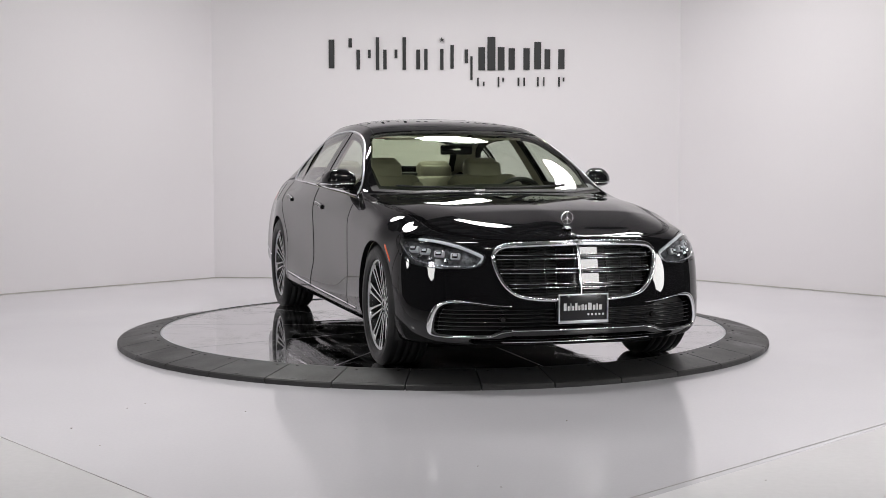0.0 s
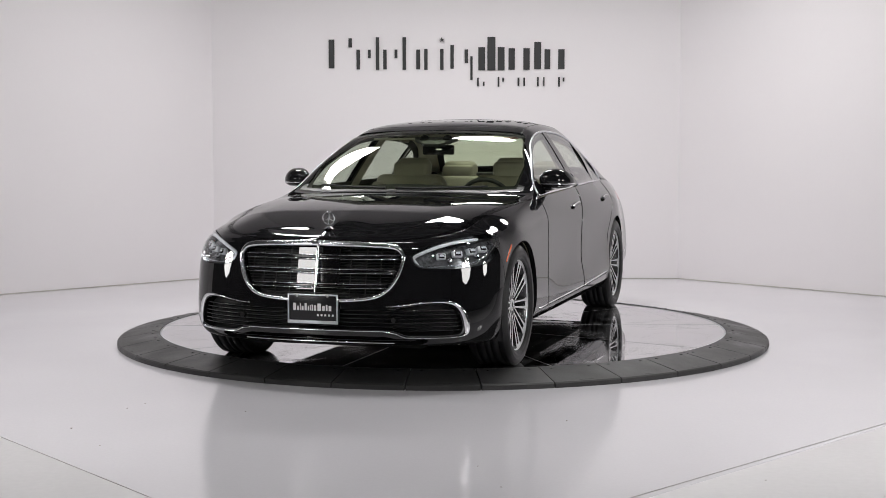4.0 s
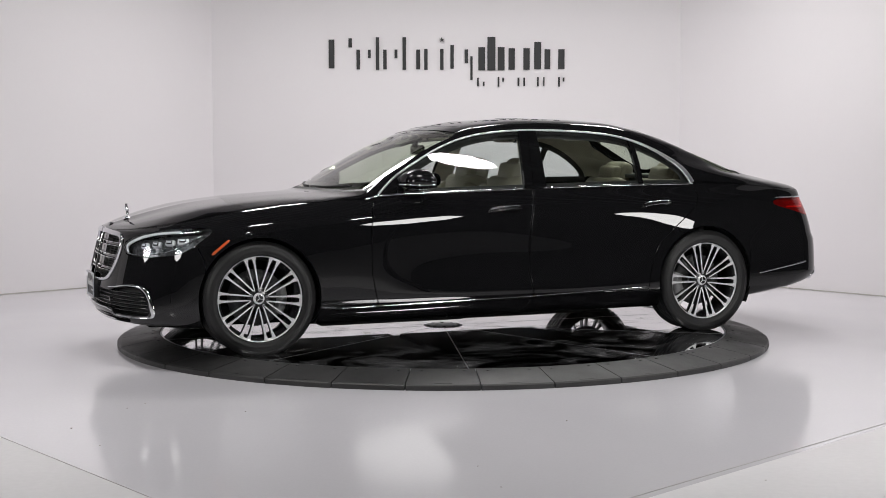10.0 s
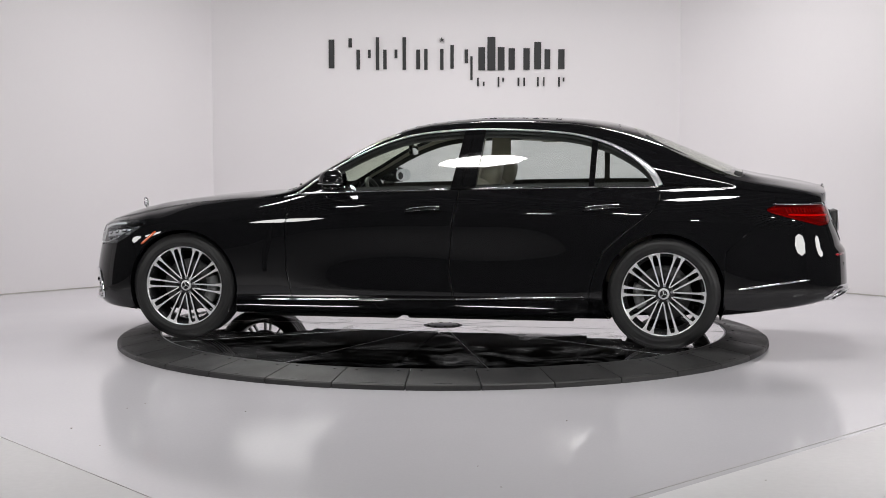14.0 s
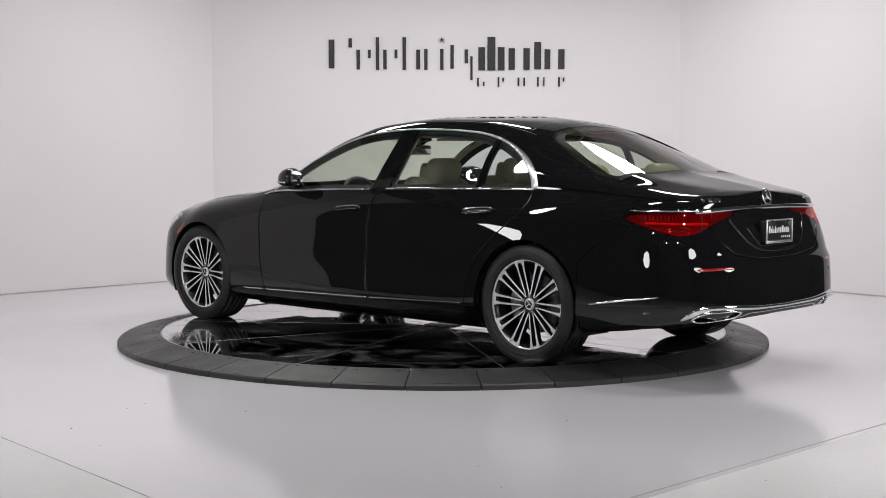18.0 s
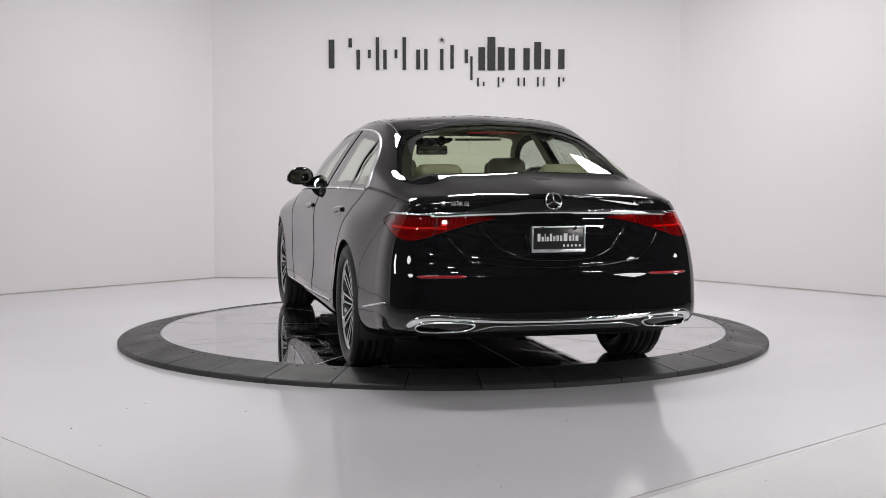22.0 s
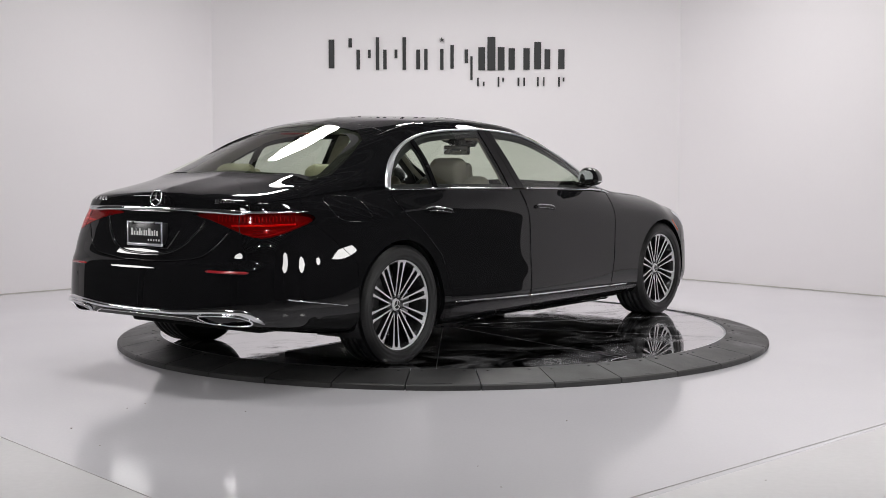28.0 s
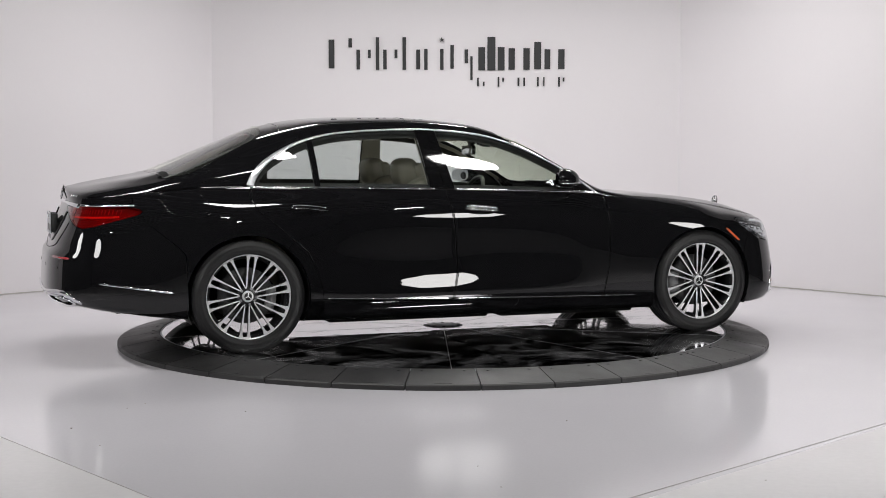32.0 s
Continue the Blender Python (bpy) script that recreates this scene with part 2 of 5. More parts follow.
# ------------------------------------------------------------------ turntable
ramp = tagged(new("turntable_ramp"), "black rubber ramp ring laid round the turntable in bolted segments", "ramp")
SEGS = 34
step = 360.0 / SEGS
for i in range(SEGS):
    a0 = -90 - 5.3 + step * i
    prof = [(2.313, 0.0), (2.313, 0.026), (2.305, 0.033), (2.04, 0.078), (2.024, 0.078), (2.024, 0.0)]
    bm = bmesh.new()
    rows = []
    for k in range(7):
        a = radians(a0 + 0.09 + (step - 0.18) * k / 6)
        rows.append([bm.verts.new((r * math.cos(a), r * math.sin(a), z)) for r, z in prof])
    for p, q in zip(rows, rows[1:]):
        for k in range(len(prof)):
            bm.faces.new((p[k], p[(k + 1) % 6], q[(k + 1) % 6], q[k]))
    bm.faces.new(rows[0][::-1])
    bm.faces.new(rows[-1])
    bmesh.ops.recalc_face_normals(bm, faces=bm.faces[:])
    seg = part("segment", bm, RAMP, ramp)
    # worn embossed mark near the outer edge
    bm = box_bm(2.285, 0, 0.0372, 0.007, 0.10, 0.0012)
    bm.transform(Matrix.Rotation(radians(a0 + step * 0.5), 4, "Z"))
    part("emboss_bar", bm, TRIM, seg)
    for rr in (2.07,):
        for da in (0.18, 0.82):
            a = radians(a0 + step * da)
            b2 = bmesh.new()
            bmesh.ops.create_cone(b2, cap_ends=True, segments=10, radius1=0.011, radius2=0.008, depth=0.004, matrix=Matrix.Translation((rr * math.cos(a), rr * math.sin(a), 0.0745)))
            part("bolt", b2, TRIM, seg)
# each rubber segment has its own shade
nt = RAMP.node_tree
info = nt.nodes.new("ShaderNodeObjectInfo")
shade = nt.nodes.new("ShaderNodeMapRange")
shade.inputs["To Min"].default_value, shade.inputs["To Max"].default_value = 0.72, 1.35
tint = nt.nodes.new("ShaderNodeVectorMath")
tint.operation = "SCALE"
ramp_link = nt.nodes["Principled BSDF"].inputs["Base Color"].links[0]
nt.links.new(info.outputs["Random"], shade.inputs["Value"])
nt.links.new(ramp_link.from_socket, tint.inputs[0])
nt.links.new(shade.outputs["Result"], tint.inputs["Scale"])
nt.links.new(tint.outputs["Vector"], nt.nodes["Principled BSDF"].inputs["Base Color"])
deck = tagged(new("turntable_deck"), "mirror-polished round turntable deck in pie-shaped panels", "turntable")
deck.location.z = DECK
for i in range(10):
    bm = bmesh.new()
    rows = []
    for k in range(13):
        a = radians(36 * i + 0.04 + 35.92 * k / 12)
        rows.append([bm.verts.new((r * math.cos(a), r * math.sin(a), z)) for r, z in ((0.145, 0.0), (2.008, 0.0), (2.008, -0.03), (0.145, -0.03))])
    for p, q in zip(rows, rows[1:]):
        for k in range(4):
            bm.faces.new((p[k], p[(k + 1) % 4], q[(k + 1) % 4], q[k]))
    bm.faces.new(rows[0][::-1])
    bm.faces.new(rows[-1])
    bmesh.ops.recalc_face_normals(bm, faces=bm.faces[:])
    part("deck_panel", bm, DECKMAT, deck)
part("rim_band", lathe_bm([(2.010, -0.03), (2.021, -0.03), (2.021, 0.002), (2.010, 0.002)], 160, "z", True), SATIN, deck, "thin bright metal edge band")
part("seam_plate", lathe_bm([(0.13, -0.004), (2.009, -0.004), (2.009, -0.02), (0.13, -0.02)], 64, "z", True), SATIN, deck)
for i in range(10):
    bm = box_bm(1.08, 0, 0.0002, 1.86, 0.0035, 0.0012)
    bm.transform(Matrix.Rotation(radians(36 * i), 4, "Z"))
    part("seam_bead", bm, STEEL, deck, "thin bright seam between two panels")
cap = part("hub_cover", lathe_bm([(0.0, 0.004), (0.13, 0.004), (0.14, 0.001), (0.14, -0.03), (0.0, -0.03)], 40, "z"), STEEL, deck, "round steel hub cover")
for i in range(10):
    a = radians(36 * i)
    bm = bmesh.new()
    bmesh.ops.create_cone(bm, cap_ends=True, segments=6, radius1=0.013, radius2=0.012, depth=0.003, matrix=Matrix.Translation((0.115 * math.cos(a), 0.115 * math.sin(a), 0.005)))
    part("bolt", bm, TRIM, cap)

# ------------------------------------------------------------------ softboxes
DIFFUSER = material("softbox_diffuser", (0.8, 0.8, 0.8), 0.8, emit=(1.0, 0.985, 0.97), strength=SOFTBOX_GLOW)
DIFFUSER_LOW = material("stand_diffuser", (0.8, 0.8, 0.8), 0.8, emit=(1.0, 0.985, 0.97), strength=STAND_GLOW)
DIFFUSER_DIM = material("small_stand_diffuser", (0.8, 0.8, 0.8), 0.8, emit=(1.0, 0.985, 0.97), strength=STAND_GLOW * 0.9)
FABRIC = material("softbox_fabric", (0.015, 0.015, 0.015), 0.8)
for (eye, target, rad) in SOFTBOXES:
    box = tagged(new("softbox"), "octagonal black softbox with a glowing white diffuser, hung over the stage" if eye[2] > 3 else "octagonal black softbox on a light stand beside the turntable", "softbox", "stage lights")
    box.matrix_basis = look(eye, target)
    squash = (1.12, 0.62 if eye[1] > 0 else 0.34, 1.0) if eye[2] > 3 else (1.0, 1.0, 1.0)
    bm = bmesh.new()
    bmesh.ops.create_circle(bm, cap_ends=True, segments=8, radius=rad, matrix=Matrix.Diagonal((*squash, 1)))
    bmesh.ops.reverse_faces(bm, faces=bm.faces[:])
    part("diffuser", bm, DIFFUSER if eye[2] > 3 else DIFFUSER_LOW if rad > 0.32 else DIFFUSER_DIM, box)
    bm = bmesh.new()
    bmesh.ops.create_cone(bm, cap_ends=False, segments=8, radius1=rad * 1.02, radius2=0.12, depth=0.5, matrix=Matrix.Translation((0, 0, 0.245)) @ Matrix.Diagonal((*squash, 1)))
    part("fabric_shell", bm, FABRIC, box)
    bm = bmesh.new()
    bmesh.ops.create_cone(bm, cap_ends=True, segments=16, radius1=0.12, radius2=0.1, depth=0.2, matrix=Matrix.Translation((0, 0, 0.6)))
    part("lamp_head", bm, FABRIC, box)
    inv = box.matrix_basis.inverted()
    top = Vector(box.matrix_basis @ Vector((0, 0, 0.65)))
    ends = (top, Vector((top.x, top.y, 5.2))) if eye[2] > 3 else (Vector((top.x, top.y, 0.0)), top)
    rod = tube_bm([ends[0], (ends[0] + ends[1]) / 2, ends[1]], 0.02, 8)
    rod.transform(inv)
    part("hanger_rod" if eye[2] > 3 else "stand_pole", rod, FABRIC, box)

# ------------------------------------------------------------------ the sign on the wall
SIGN_Y = 4.455
sign = tagged(new("wall_sign"), "black sign of raised bars with a tiny star on the wall", "sign")
PXM = (9.7405 + SIGN_Y) / 2376.4  # metres at the wall


def sign_x(px):
    return (px - 784) * PXM


def sign_z(py):
    return 1.3236 + (9.7405 + SIGN_Y) * math.tan(math.atan((441 - py) / 2376.4) - radians(4.074))


def sign_block(px0, px1, py0, py1, slant=0.0):
    x0, x1, z0, z1 = sign_x(px0), sign_x(px1), sign_z(py1), sign_z(py0)
    wall_y = 4.518 - (x0 + 2.435) * (0.118 / 4.917)
    bm = prism_bm([(x0, z0), (x1, z0), (x1 + slant, z1), (x0 + slant, z1)], 0.015, Matrix.Translation((0, wall_y - 0.001, 0)) @ Matrix.Rotation(math.pi / 2, 4, "X"))
    part("stroke", bm, INK, sign)
    return wall_y


# small tube lamps far back in the dark hall, behind the camera
TUBE = material("tube_glow", (0.8, 0.8, 0.8), 0.6, emit=(1, 1, 0.97), strength=190.0)
for x, y in ((-3.0, -5.2), (0.2, -5.6), (3.2, -5.2), (-1.6, -8.4), (2.0, -8.4)):
    lampb = tagged(new("ceiling_lamp"), "short tube lamp on a black bracket under the dark ceiling", "lamp", "hall lamps")
    lampb.location = (x, y, 4.0)
    part("tube", box_bm(0, 0, 0, 0.36, 0.07, 0.05, 0.02), TUBE, lampb)
    part("bracket", box_bm(0, 0, 0.05, 0.42, 0.10, 0.05), FABRIC, lampb)
    for dx in (-0.17, 0.17):
        part("hanger", box_bm(dx, 0, 0.635, 0.015, 0.015, 1.13), FABRIC, lampb)

# ------------------------------------------------------------------ the car
# Car space: x forward from the front axle, y to its left, z up from the deck.
from mathutils.bvhtree import BVHTree

AXLE_MID = (-1.6117, -0.0329)
car = tagged(new("car"), "black long sedan with chrome trim, parked on the turntable deck", "car")
car.location.z = DECK
SHIFT = Matrix.Translation((-AXLE_MID[0], -AXLE_MID[1], 0))

# Feature lines of the half body, from the underside to the middle of the roof.
# Each is rows of (x, half width, height); the first and last rows are the tips.
LINES = [
    [(.895, 0, .20), (.3, 0, .17), (-.45, 0, .16), (-2.8, 0, .17), (-3.6, 0, .21), (-4.41, 0, .33)],
    [(.895, .70, .20), (.3, .70, .17), (-.45, .70, .16), (-2.8, .70, .17), (-3.6, .70, .21), (-4.41, .68, .33)],
    [(.895, .875, .205), (.3, .89, .185), (0, .90, .19), (-.45, .885, .195), (-1.5, .875, .19), (-2.7, .885, .19), (-3.2, .90, .20), (-3.6, .885, .232), (-3.91, .865, .275), (-4.41, .83, .355)],
    [(.895, .922, .30), (.3, .945, .32), (0, .970, .31), (-.45, .955, .31), (-.8, .950, .315), (-1.5, .963, .32), (-2.1, .969, .325), (-2.5, .971, .33), (-2.9, .970, .335), (-3.2, .966, .34), (-3.91, .909, .37), (-4.41, .875, .415)],
    [(.895, .914, .50), (.3, .948, .53), (0, .972, .54), (-.45, .960, .54), (-1.5, .941, .55), (-2.1, .941, .52), (-2.6, .947, .54), (-3.2, .966, .57), (-3.91, .903, .57), (-4.41, .87, .565)],
    [(.895, .891, .655), (.3, .937, .69), (0, .967, .755), (-.45, .959, .775), (-1.5, .946, .80), (-2.6, .947, .82), (-3.2, .948, .82), (-3.91, .868, .80), (-4.41, .836, .76)],
    [(.895, .855, .73), (.3, .874, .795), (0, .912, .846), (-.45, .927, .868), (-.7, .930, .882), (-1.5, .936, .894), (-2.6, .926, .908), (-3.2, .905, .920), (-3.6, .868, .928), (-3.91, .815, .922), (-4.2, .785, .907), (-4.41, .78, .895)],
    [(.895, .78, .757), (.3, .755, .850), (0, .800, .904), (-.45, .842, .944), (-.7, .876, .961), (-1.0, .886, .992), (-1.5, .886, 1.008), (-2.6, .855, 1.032), (-3.2, .808, 1.041), (-3.6, .793, 1.029), (-3.91, .766, 1.000), (-4.2, .74, .974), (-4.41, .725, .966)],
    [(.895, .66, .766), (.3, .63, .884), (0, .68, .929), (-.45, .74, .963), (-.7, .845, .985), (-.95, .835, 1.052), (-1.3, .798, 1.155), (-1.65, .768, 1.21), (-2.1, .758, 1.225), (-2.6, .758, 1.222), (-2.9, .768, 1.185), (-3.2, .768, 1.133), (-3.5, .760, 1.094), (-3.7, .748, 1.066), (-3.91, .708, 1.034), (-4.2, .665, 1.002), (-4.41, .64, .992)],
    [(.895, .52, .772), (.3, .52, .902), (0, .56, .943), (-.45, .61, .974), (-.60, .675, .983), (-.7, .785, .998), (-.95, .772, 1.122), (-1.3, .684, 1.302), (-1.65, .640, 1.396), (-2.1, .624, 1.418), (-2.6, .626, 1.390), (-2.9, .662, 1.312), (-3.2, .704, 1.20), (-3.5, .696, 1.130), (-3.7, .668, 1.092), (-3.91, .60, 1.056), (-4.2, .54, 1.021), (-4.41, .50, 1.008)],
    [(.895, .35, .776), (.3, .35, .909), (0, .38, .949), (-.45, .43, .982), (-.58, .475, .990), (-.68, .63, 1.008), (-.95, .645, 1.162), (-1.3, .588, 1.348), (-1.65, .555, 1.444), (-2.1, .548, 1.471), (-2.6, .550, 1.455), (-2.9, .578, 1.402), (-3.2, .615, 1.296), (-3.5, .610, 1.184), (-3.7, .55, 1.118), (-3.91, .44, 1.077), (-4.2, .34, 1.038), (-4.41, .32, 1.020)],
    [(.895, .18, .779), (.3, .18, .912), (0, .20, .952), (-.45, .22, .989), (-.56, .25, .9955), (-.63, .35, 1.016), (-.95, .35, 1.20), (-1.3, .32, 1.379), (-1.65, .30, 1.468), (-2.1, .295, 1.499), (-2.6, .295, 1.483), (-2.9, .30, 1.440), (-3.2, .31, 1.354), (-3.5, .30, 1.218), (-3.7, .265, 1.131), (-3.91, .20, 1.092), (-4.2, .18, 1.049), (-4.41, .17, 1.028)],
    [(.895, 0, .780), (.8, 0, .809), (.6, 0, .864), (.38, 0, .901), (.17, 0, .932), (0, 0, .954), (-.24, 0, .9765), (-.45, 0, .990), (-.56, 0, .9965), (-.62, 0, 1.022), (-.86, 0, 1.164), (-1.06, 0, 1.278), (-1.27, 0, 1.376), (-1.47, 0, 1.442), (-1.68, 0, 1.481), (-1.88, 0, 1.495), (-2.1, 0, 1.508), (-2.3, 0, 1.508), (-2.5, 0, 1.502), (-2.7, 0, 1.487), (-2.9, 0, 1.456), (-3.1, 0, 1.396), (-3.3, 0, 1.321), (-3.5, 0, 1.230), (-3.7, 0, 1.141), (-3.9, 0, 1.104), (-4.1, 0, 1.075), (-4.2, 0, 1.058), (-4.41, 0, 1.035)],
]
NOSE_X, NOSE_L, NOSE_N = 0.295, 0.57, 2.4
TAIL_X, TAIL_L, TAIL_N = -3.91, 0.50, 3.4


def pchip(xs, ys, q):
    """Shape-keeping cubic through the points; xs may fall."""
    xs, ys = np.asarray(xs, float), np.asarray(ys, float)
    if xs[0] > xs[-1]:
        xs, ys = xs[::-1], ys[::-1]
    h, d = np.diff(xs), np.diff(ys) / np.diff(xs)
    m = np.zeros(len(xs))
    m[0], m[-1] = d[0], d[-1]
    ok = d[:-1] * d[1:] > 0
    w1, w2 = 2 * h[1:] + h[:-1], h[1:] + 2 * h[:-1]
    m[1:-1][ok] = ((w1 + w2)[ok]) / (w1[ok] / d[:-1][ok] + w2[ok] / d[1:][ok])
    q = np.clip(q, xs[0], xs[-1])
    i = np.clip(np.searchsorted(xs, q) - 1, 0, len(h) - 1)
    t = (q - xs[i]) / h[i]
    return (1 + 2 * t) * (1 - t) ** 2 * ys[i] + t * (1 - t) ** 2 * h[i] * m[i] + t * t * (3 - 2 * t) * ys[i + 1] + t * t * (t - 1) * h[i] * m[i + 1]


def blur(A, sig, axis):
    """Softens a grid along one axis, ends held."""
    r = int(3 * sig)
    k = np.exp(-0.5 * (np.arange(-r, r + 1) / sig) ** 2)
    k /= k.sum()
    A = np.moveaxis(A, axis, 0)
    pad = np.concatenate([2 * A[:1] - A[r:0:-1], A, 2 * A[-1:] - A[-2:-r - 2:-1]])
    out = sum(w * pad[i:i + len(A)] for i, w in enumerate(k))
    return np.moveaxis(out, 0, axis)


def front_lean(z):
    return np.interp(z, [.16, .20, .25, .30, .40, .46, .52, .58, .64, .69, .73, .765, .785, .82], [-.10, -.035, .006, .016, .011, .002, -.009, -.0215, -.0335, -.0435, -.053, -.067, -.09, -.10])


def rear_lean(z):
    return np.interp(z, [.30, .34, .37, .43, .56, .62, .642, .66, .72, .78, .82, .875, .905, .93, .97, 1.01, 1.03, 1.05], [.07, .03, .0, .002, .010, .017, .032, .050, .067, .092, .108, .132, .148, .154, .150, .146, .150, .17])


def build_master():
    phi = np.linspace(0, math.pi / 2, 56)
    mid = np.arange(NOSE_X, TAIL_X, -0.02)[1:]
    phi2 = np.linspace(math.pi / 2, 0, 50)
    xs = np.concatenate([NOSE_X + NOSE_L * np.cos(phi) ** (2 / NOSE_N), mid, TAIL_X - TAIL_L * np.cos(phi2) ** (2 / TAIL_N)])
    ky = np.concatenate([np.sin(phi) ** (2 / NOSE_N), np.ones(len(mid)), np.sin(phi2) ** (2 / TAIL_N)])
    Y = np.array([pchip([r[0] for r in L], [r[1] for r in L], xs) for L in LINES])
    Z = np.array([pchip([r[0] for r in L], [r[2] for r in L], xs) for L in LINES])
    Z, Yb, Zs, Ys = blur(Z, 1.6, 1), blur(Y, 2.0, 1), blur(Z, 5.0, 1), blur(Y, 6.0, 1)
    # the long sweep of the rear shoulders is smoother than the rest
    calm = np.clip((-2.6 - xs) / .4, 0, 1) * np.clip((xs + 4.25) / .2, 0, 1) * np.clip((np.arange(len(LINES))[:, None] - 5.5), 0, 1)
    Z[:, :], Yb[:, :] = Z + (Zs - Z) * calm, Yb + (Ys - Yb) * calm
    k = slice(7, 11)
    Z[k], Yb[k] = Z[k] + (blur(Z, 10.0, 1)[k] - Z[k]) * calm[k], Yb[k] + (blur(Yb, 10.0, 1)[k] - Yb[k]) * calm[k]
    # hood and trunk lid are drawn in one sweep each: low curves along the car
    for lo, hi, deg, rows_ in ((-.50, .78, 3, range(8, 13)), (-4.36, -3.78, 2, range(7, 13))):
        sel = (xs > lo - .04) & (xs < hi + .04)
        fade = np.clip(np.minimum(xs - lo, hi - xs) / .10, 0, 1)
        fade = fade * fade * (3 - 2 * fade)
        for r_ in rows_:
            for A in (Z, Yb):
                fit_ = np.polyval(np.polyfit(xs[sel], A[r_][sel], deg), xs)
                A[r_] += (fit_ - A[r_]) * fade
    n_seg = [3, 6, 10, 10, 10, 10, 10, 12, 12, 10, 10, 10]
    knots = np.arange(len(LINES), dtype=float)
    vq = np.concatenate([np.arange(n) / n + i for i, n in enumerate(n_seg)] + [[len(LINES) - 1.0]])
    G = np.zeros((len(xs), len(vq), 3))
    for i in range(len(xs)):
        G[i, :, 0] = xs[i]
        G[i, :, 1] = pchip(knots, Yb[:, i], vq)
        G[i, :, 2] = pchip(knots, Z[:, i], vq)
    soft = blur(G, 2.2, 1)
    w = np.clip((vq - 1.5) / 1.0, 0, 1)[None, :, None] * np.ones((1, 1, 3))
    G = soft * w + G * (1 - w)
    G[:, :, 1] *= ky[:, None]
    G[:, 0, 1] = G[:, -1, 1] = 0
    wn = np.clip((G[:, :, 0] - NOSE_X) / NOSE_L, 0, 1) ** 0.8
    wt = np.clip((TAIL_X - G[:, :, 0]) / TAIL_L, 0, 1) ** 2.2
    G[:, :, 0] += wn * front_lean(G[:, :, 2]) + wt * rear_lean(G[:, :, 2])
    G[1:-1] = blur(G, 0.8, 0)[1:-1]
    G[:, 0, 1] = G[:, -1, 1] = 0
    G[0, :, 1] = G[-1, :, 1] = 0
    return G, vq


GRID, VQ = build_master()
ns, nv = GRID.shape[:2]
# normals of the whole, mirrored body
full = np.concatenate([GRID, (GRID * [1, -1, 1])[:, -2::-1]], axis=1)
du, dv = np.gradient(full, axis=0), np.gradient(full, axis=1)
dv[0], dv[-1] = np.gradient(full[1], axis=0), np.gradient(full[-2], axis=0)
du[0] = full[1] - full[0]
NRM = np.cross(dv, du)
# at the tips the half grid closes on the middle plane
NRM[0, :, 1] = NRM[-1, :, 1] = 0
NRM /= np.linalg.norm(NRM, axis=2)[:, :, None] + 1e-12
NRM = NRM[:, :nv]
if NRM[ns // 2, nv // 2, 1] < 0:
    NRM = -NRM
NRM[:, -1, 1] = 0
idx = np.arange(ns * nv).reshape(ns, nv)
quads = np.stack([idx[:-1, :-1], idx[:-1, 1:], idx[1:, 1:], idx[1:, :-1]], -1).reshape(-1, 4)
MF = np.concatenate([quads[:, [0, 1, 2]], quads[:, [0, 2, 3]]])
MV = np.concatenate([GRID, NRM, np.broadcast_to(VQ[None, :, None], (ns, nv, 1)), np.zeros((ns, nv, 1))], 2).reshape(-1, 8)
_a, _b, _c = (MV[MF[:, k], :3] for k in range(3))
_fn = np.cross(_b - _a, _c - _a)
if (_fn * MV[MF[:, 0], 3:6]).sum() < 0:
    MF = MF[:, ::-1]
_ok = np.linalg.norm(np.cross(_b - _a, _c - _a), axis=1) > 1e-9
MF = MF[_ok]
SKIN = BVHTree.FromPolygons([tuple(p) for p in MV[:, :3].tolist()], [tuple(f) for f in MF.tolist()])


def clip(V, F, g):
    """The part of a triangle mesh where the value g of its corners is positive."""
    if not len(F):
        return V, F
    s = g[F] > 0
    cnt = s.sum(1)
    keep = F[cnt == 3]
    base = len(V)
    tris = []
    for want in (1, 2):
        sel = F[cnt == want]
        ss = s[cnt == want]
        if not len(sel):
            continue
        odd = np.argmax(ss if want == 1 else ~ss, axis=1)
        a = sel[np.arange(len(sel)), odd]
        b = sel[np.arange(len(sel)), (odd + 1) % 3]
        c = sel[np.arange(len(sel)), (odd + 2) % 3]
        tris.append((want, a, b, c))
    if not tris:
        return V, keep
    pairs = np.concatenate([np.stack([np.minimum(a, o), np.maximum(a, o)], 1) for _, a, b, c in tris for o in (b, c)])
    uniq, inv = np.unique(pairs, axis=0, return_inverse=True)
    inv = inv.ravel()
    g0, g1 = g[uniq[:, 0]], g[uniq[:, 1]]
    t = (g0 / (g0 - g1))[:, None]
    NV = V[uniq[:, 0]] * (1 - t) + V[uniq[:, 1]] * t
    pos, out = 0, [keep]
    for want, a, b, c in tris:
        n = len(a)
        ab, ac = base + inv[pos:pos + n], base + inv[pos + n:pos + 2 * n]
        pos += 2 * n
        if want == 1:
            out.append(np.stack([a, ab, ac], 1))
        else:
            out.append(np.stack([ab, b, c], 1))
            out.append(np.stack([ab, c, ac], 1))
    return np.concatenate([V, NV]), np.concatenate(out)


def compact(V, F):
    used = np.unique(F)
    remap = np.zeros(len(V), int)
    remap[used] = np.arange(len(used))
    return V[used], remap[F]


def skin(*fields, gap=0.0):
    """The piece of the half body where all the fields are positive."""
    V, F = MV, MF
    for f in fields:
        V, F = clip(V, F, f(V) - gap)
        if len(F):
            V, F = compact(V, F)
    return V, F


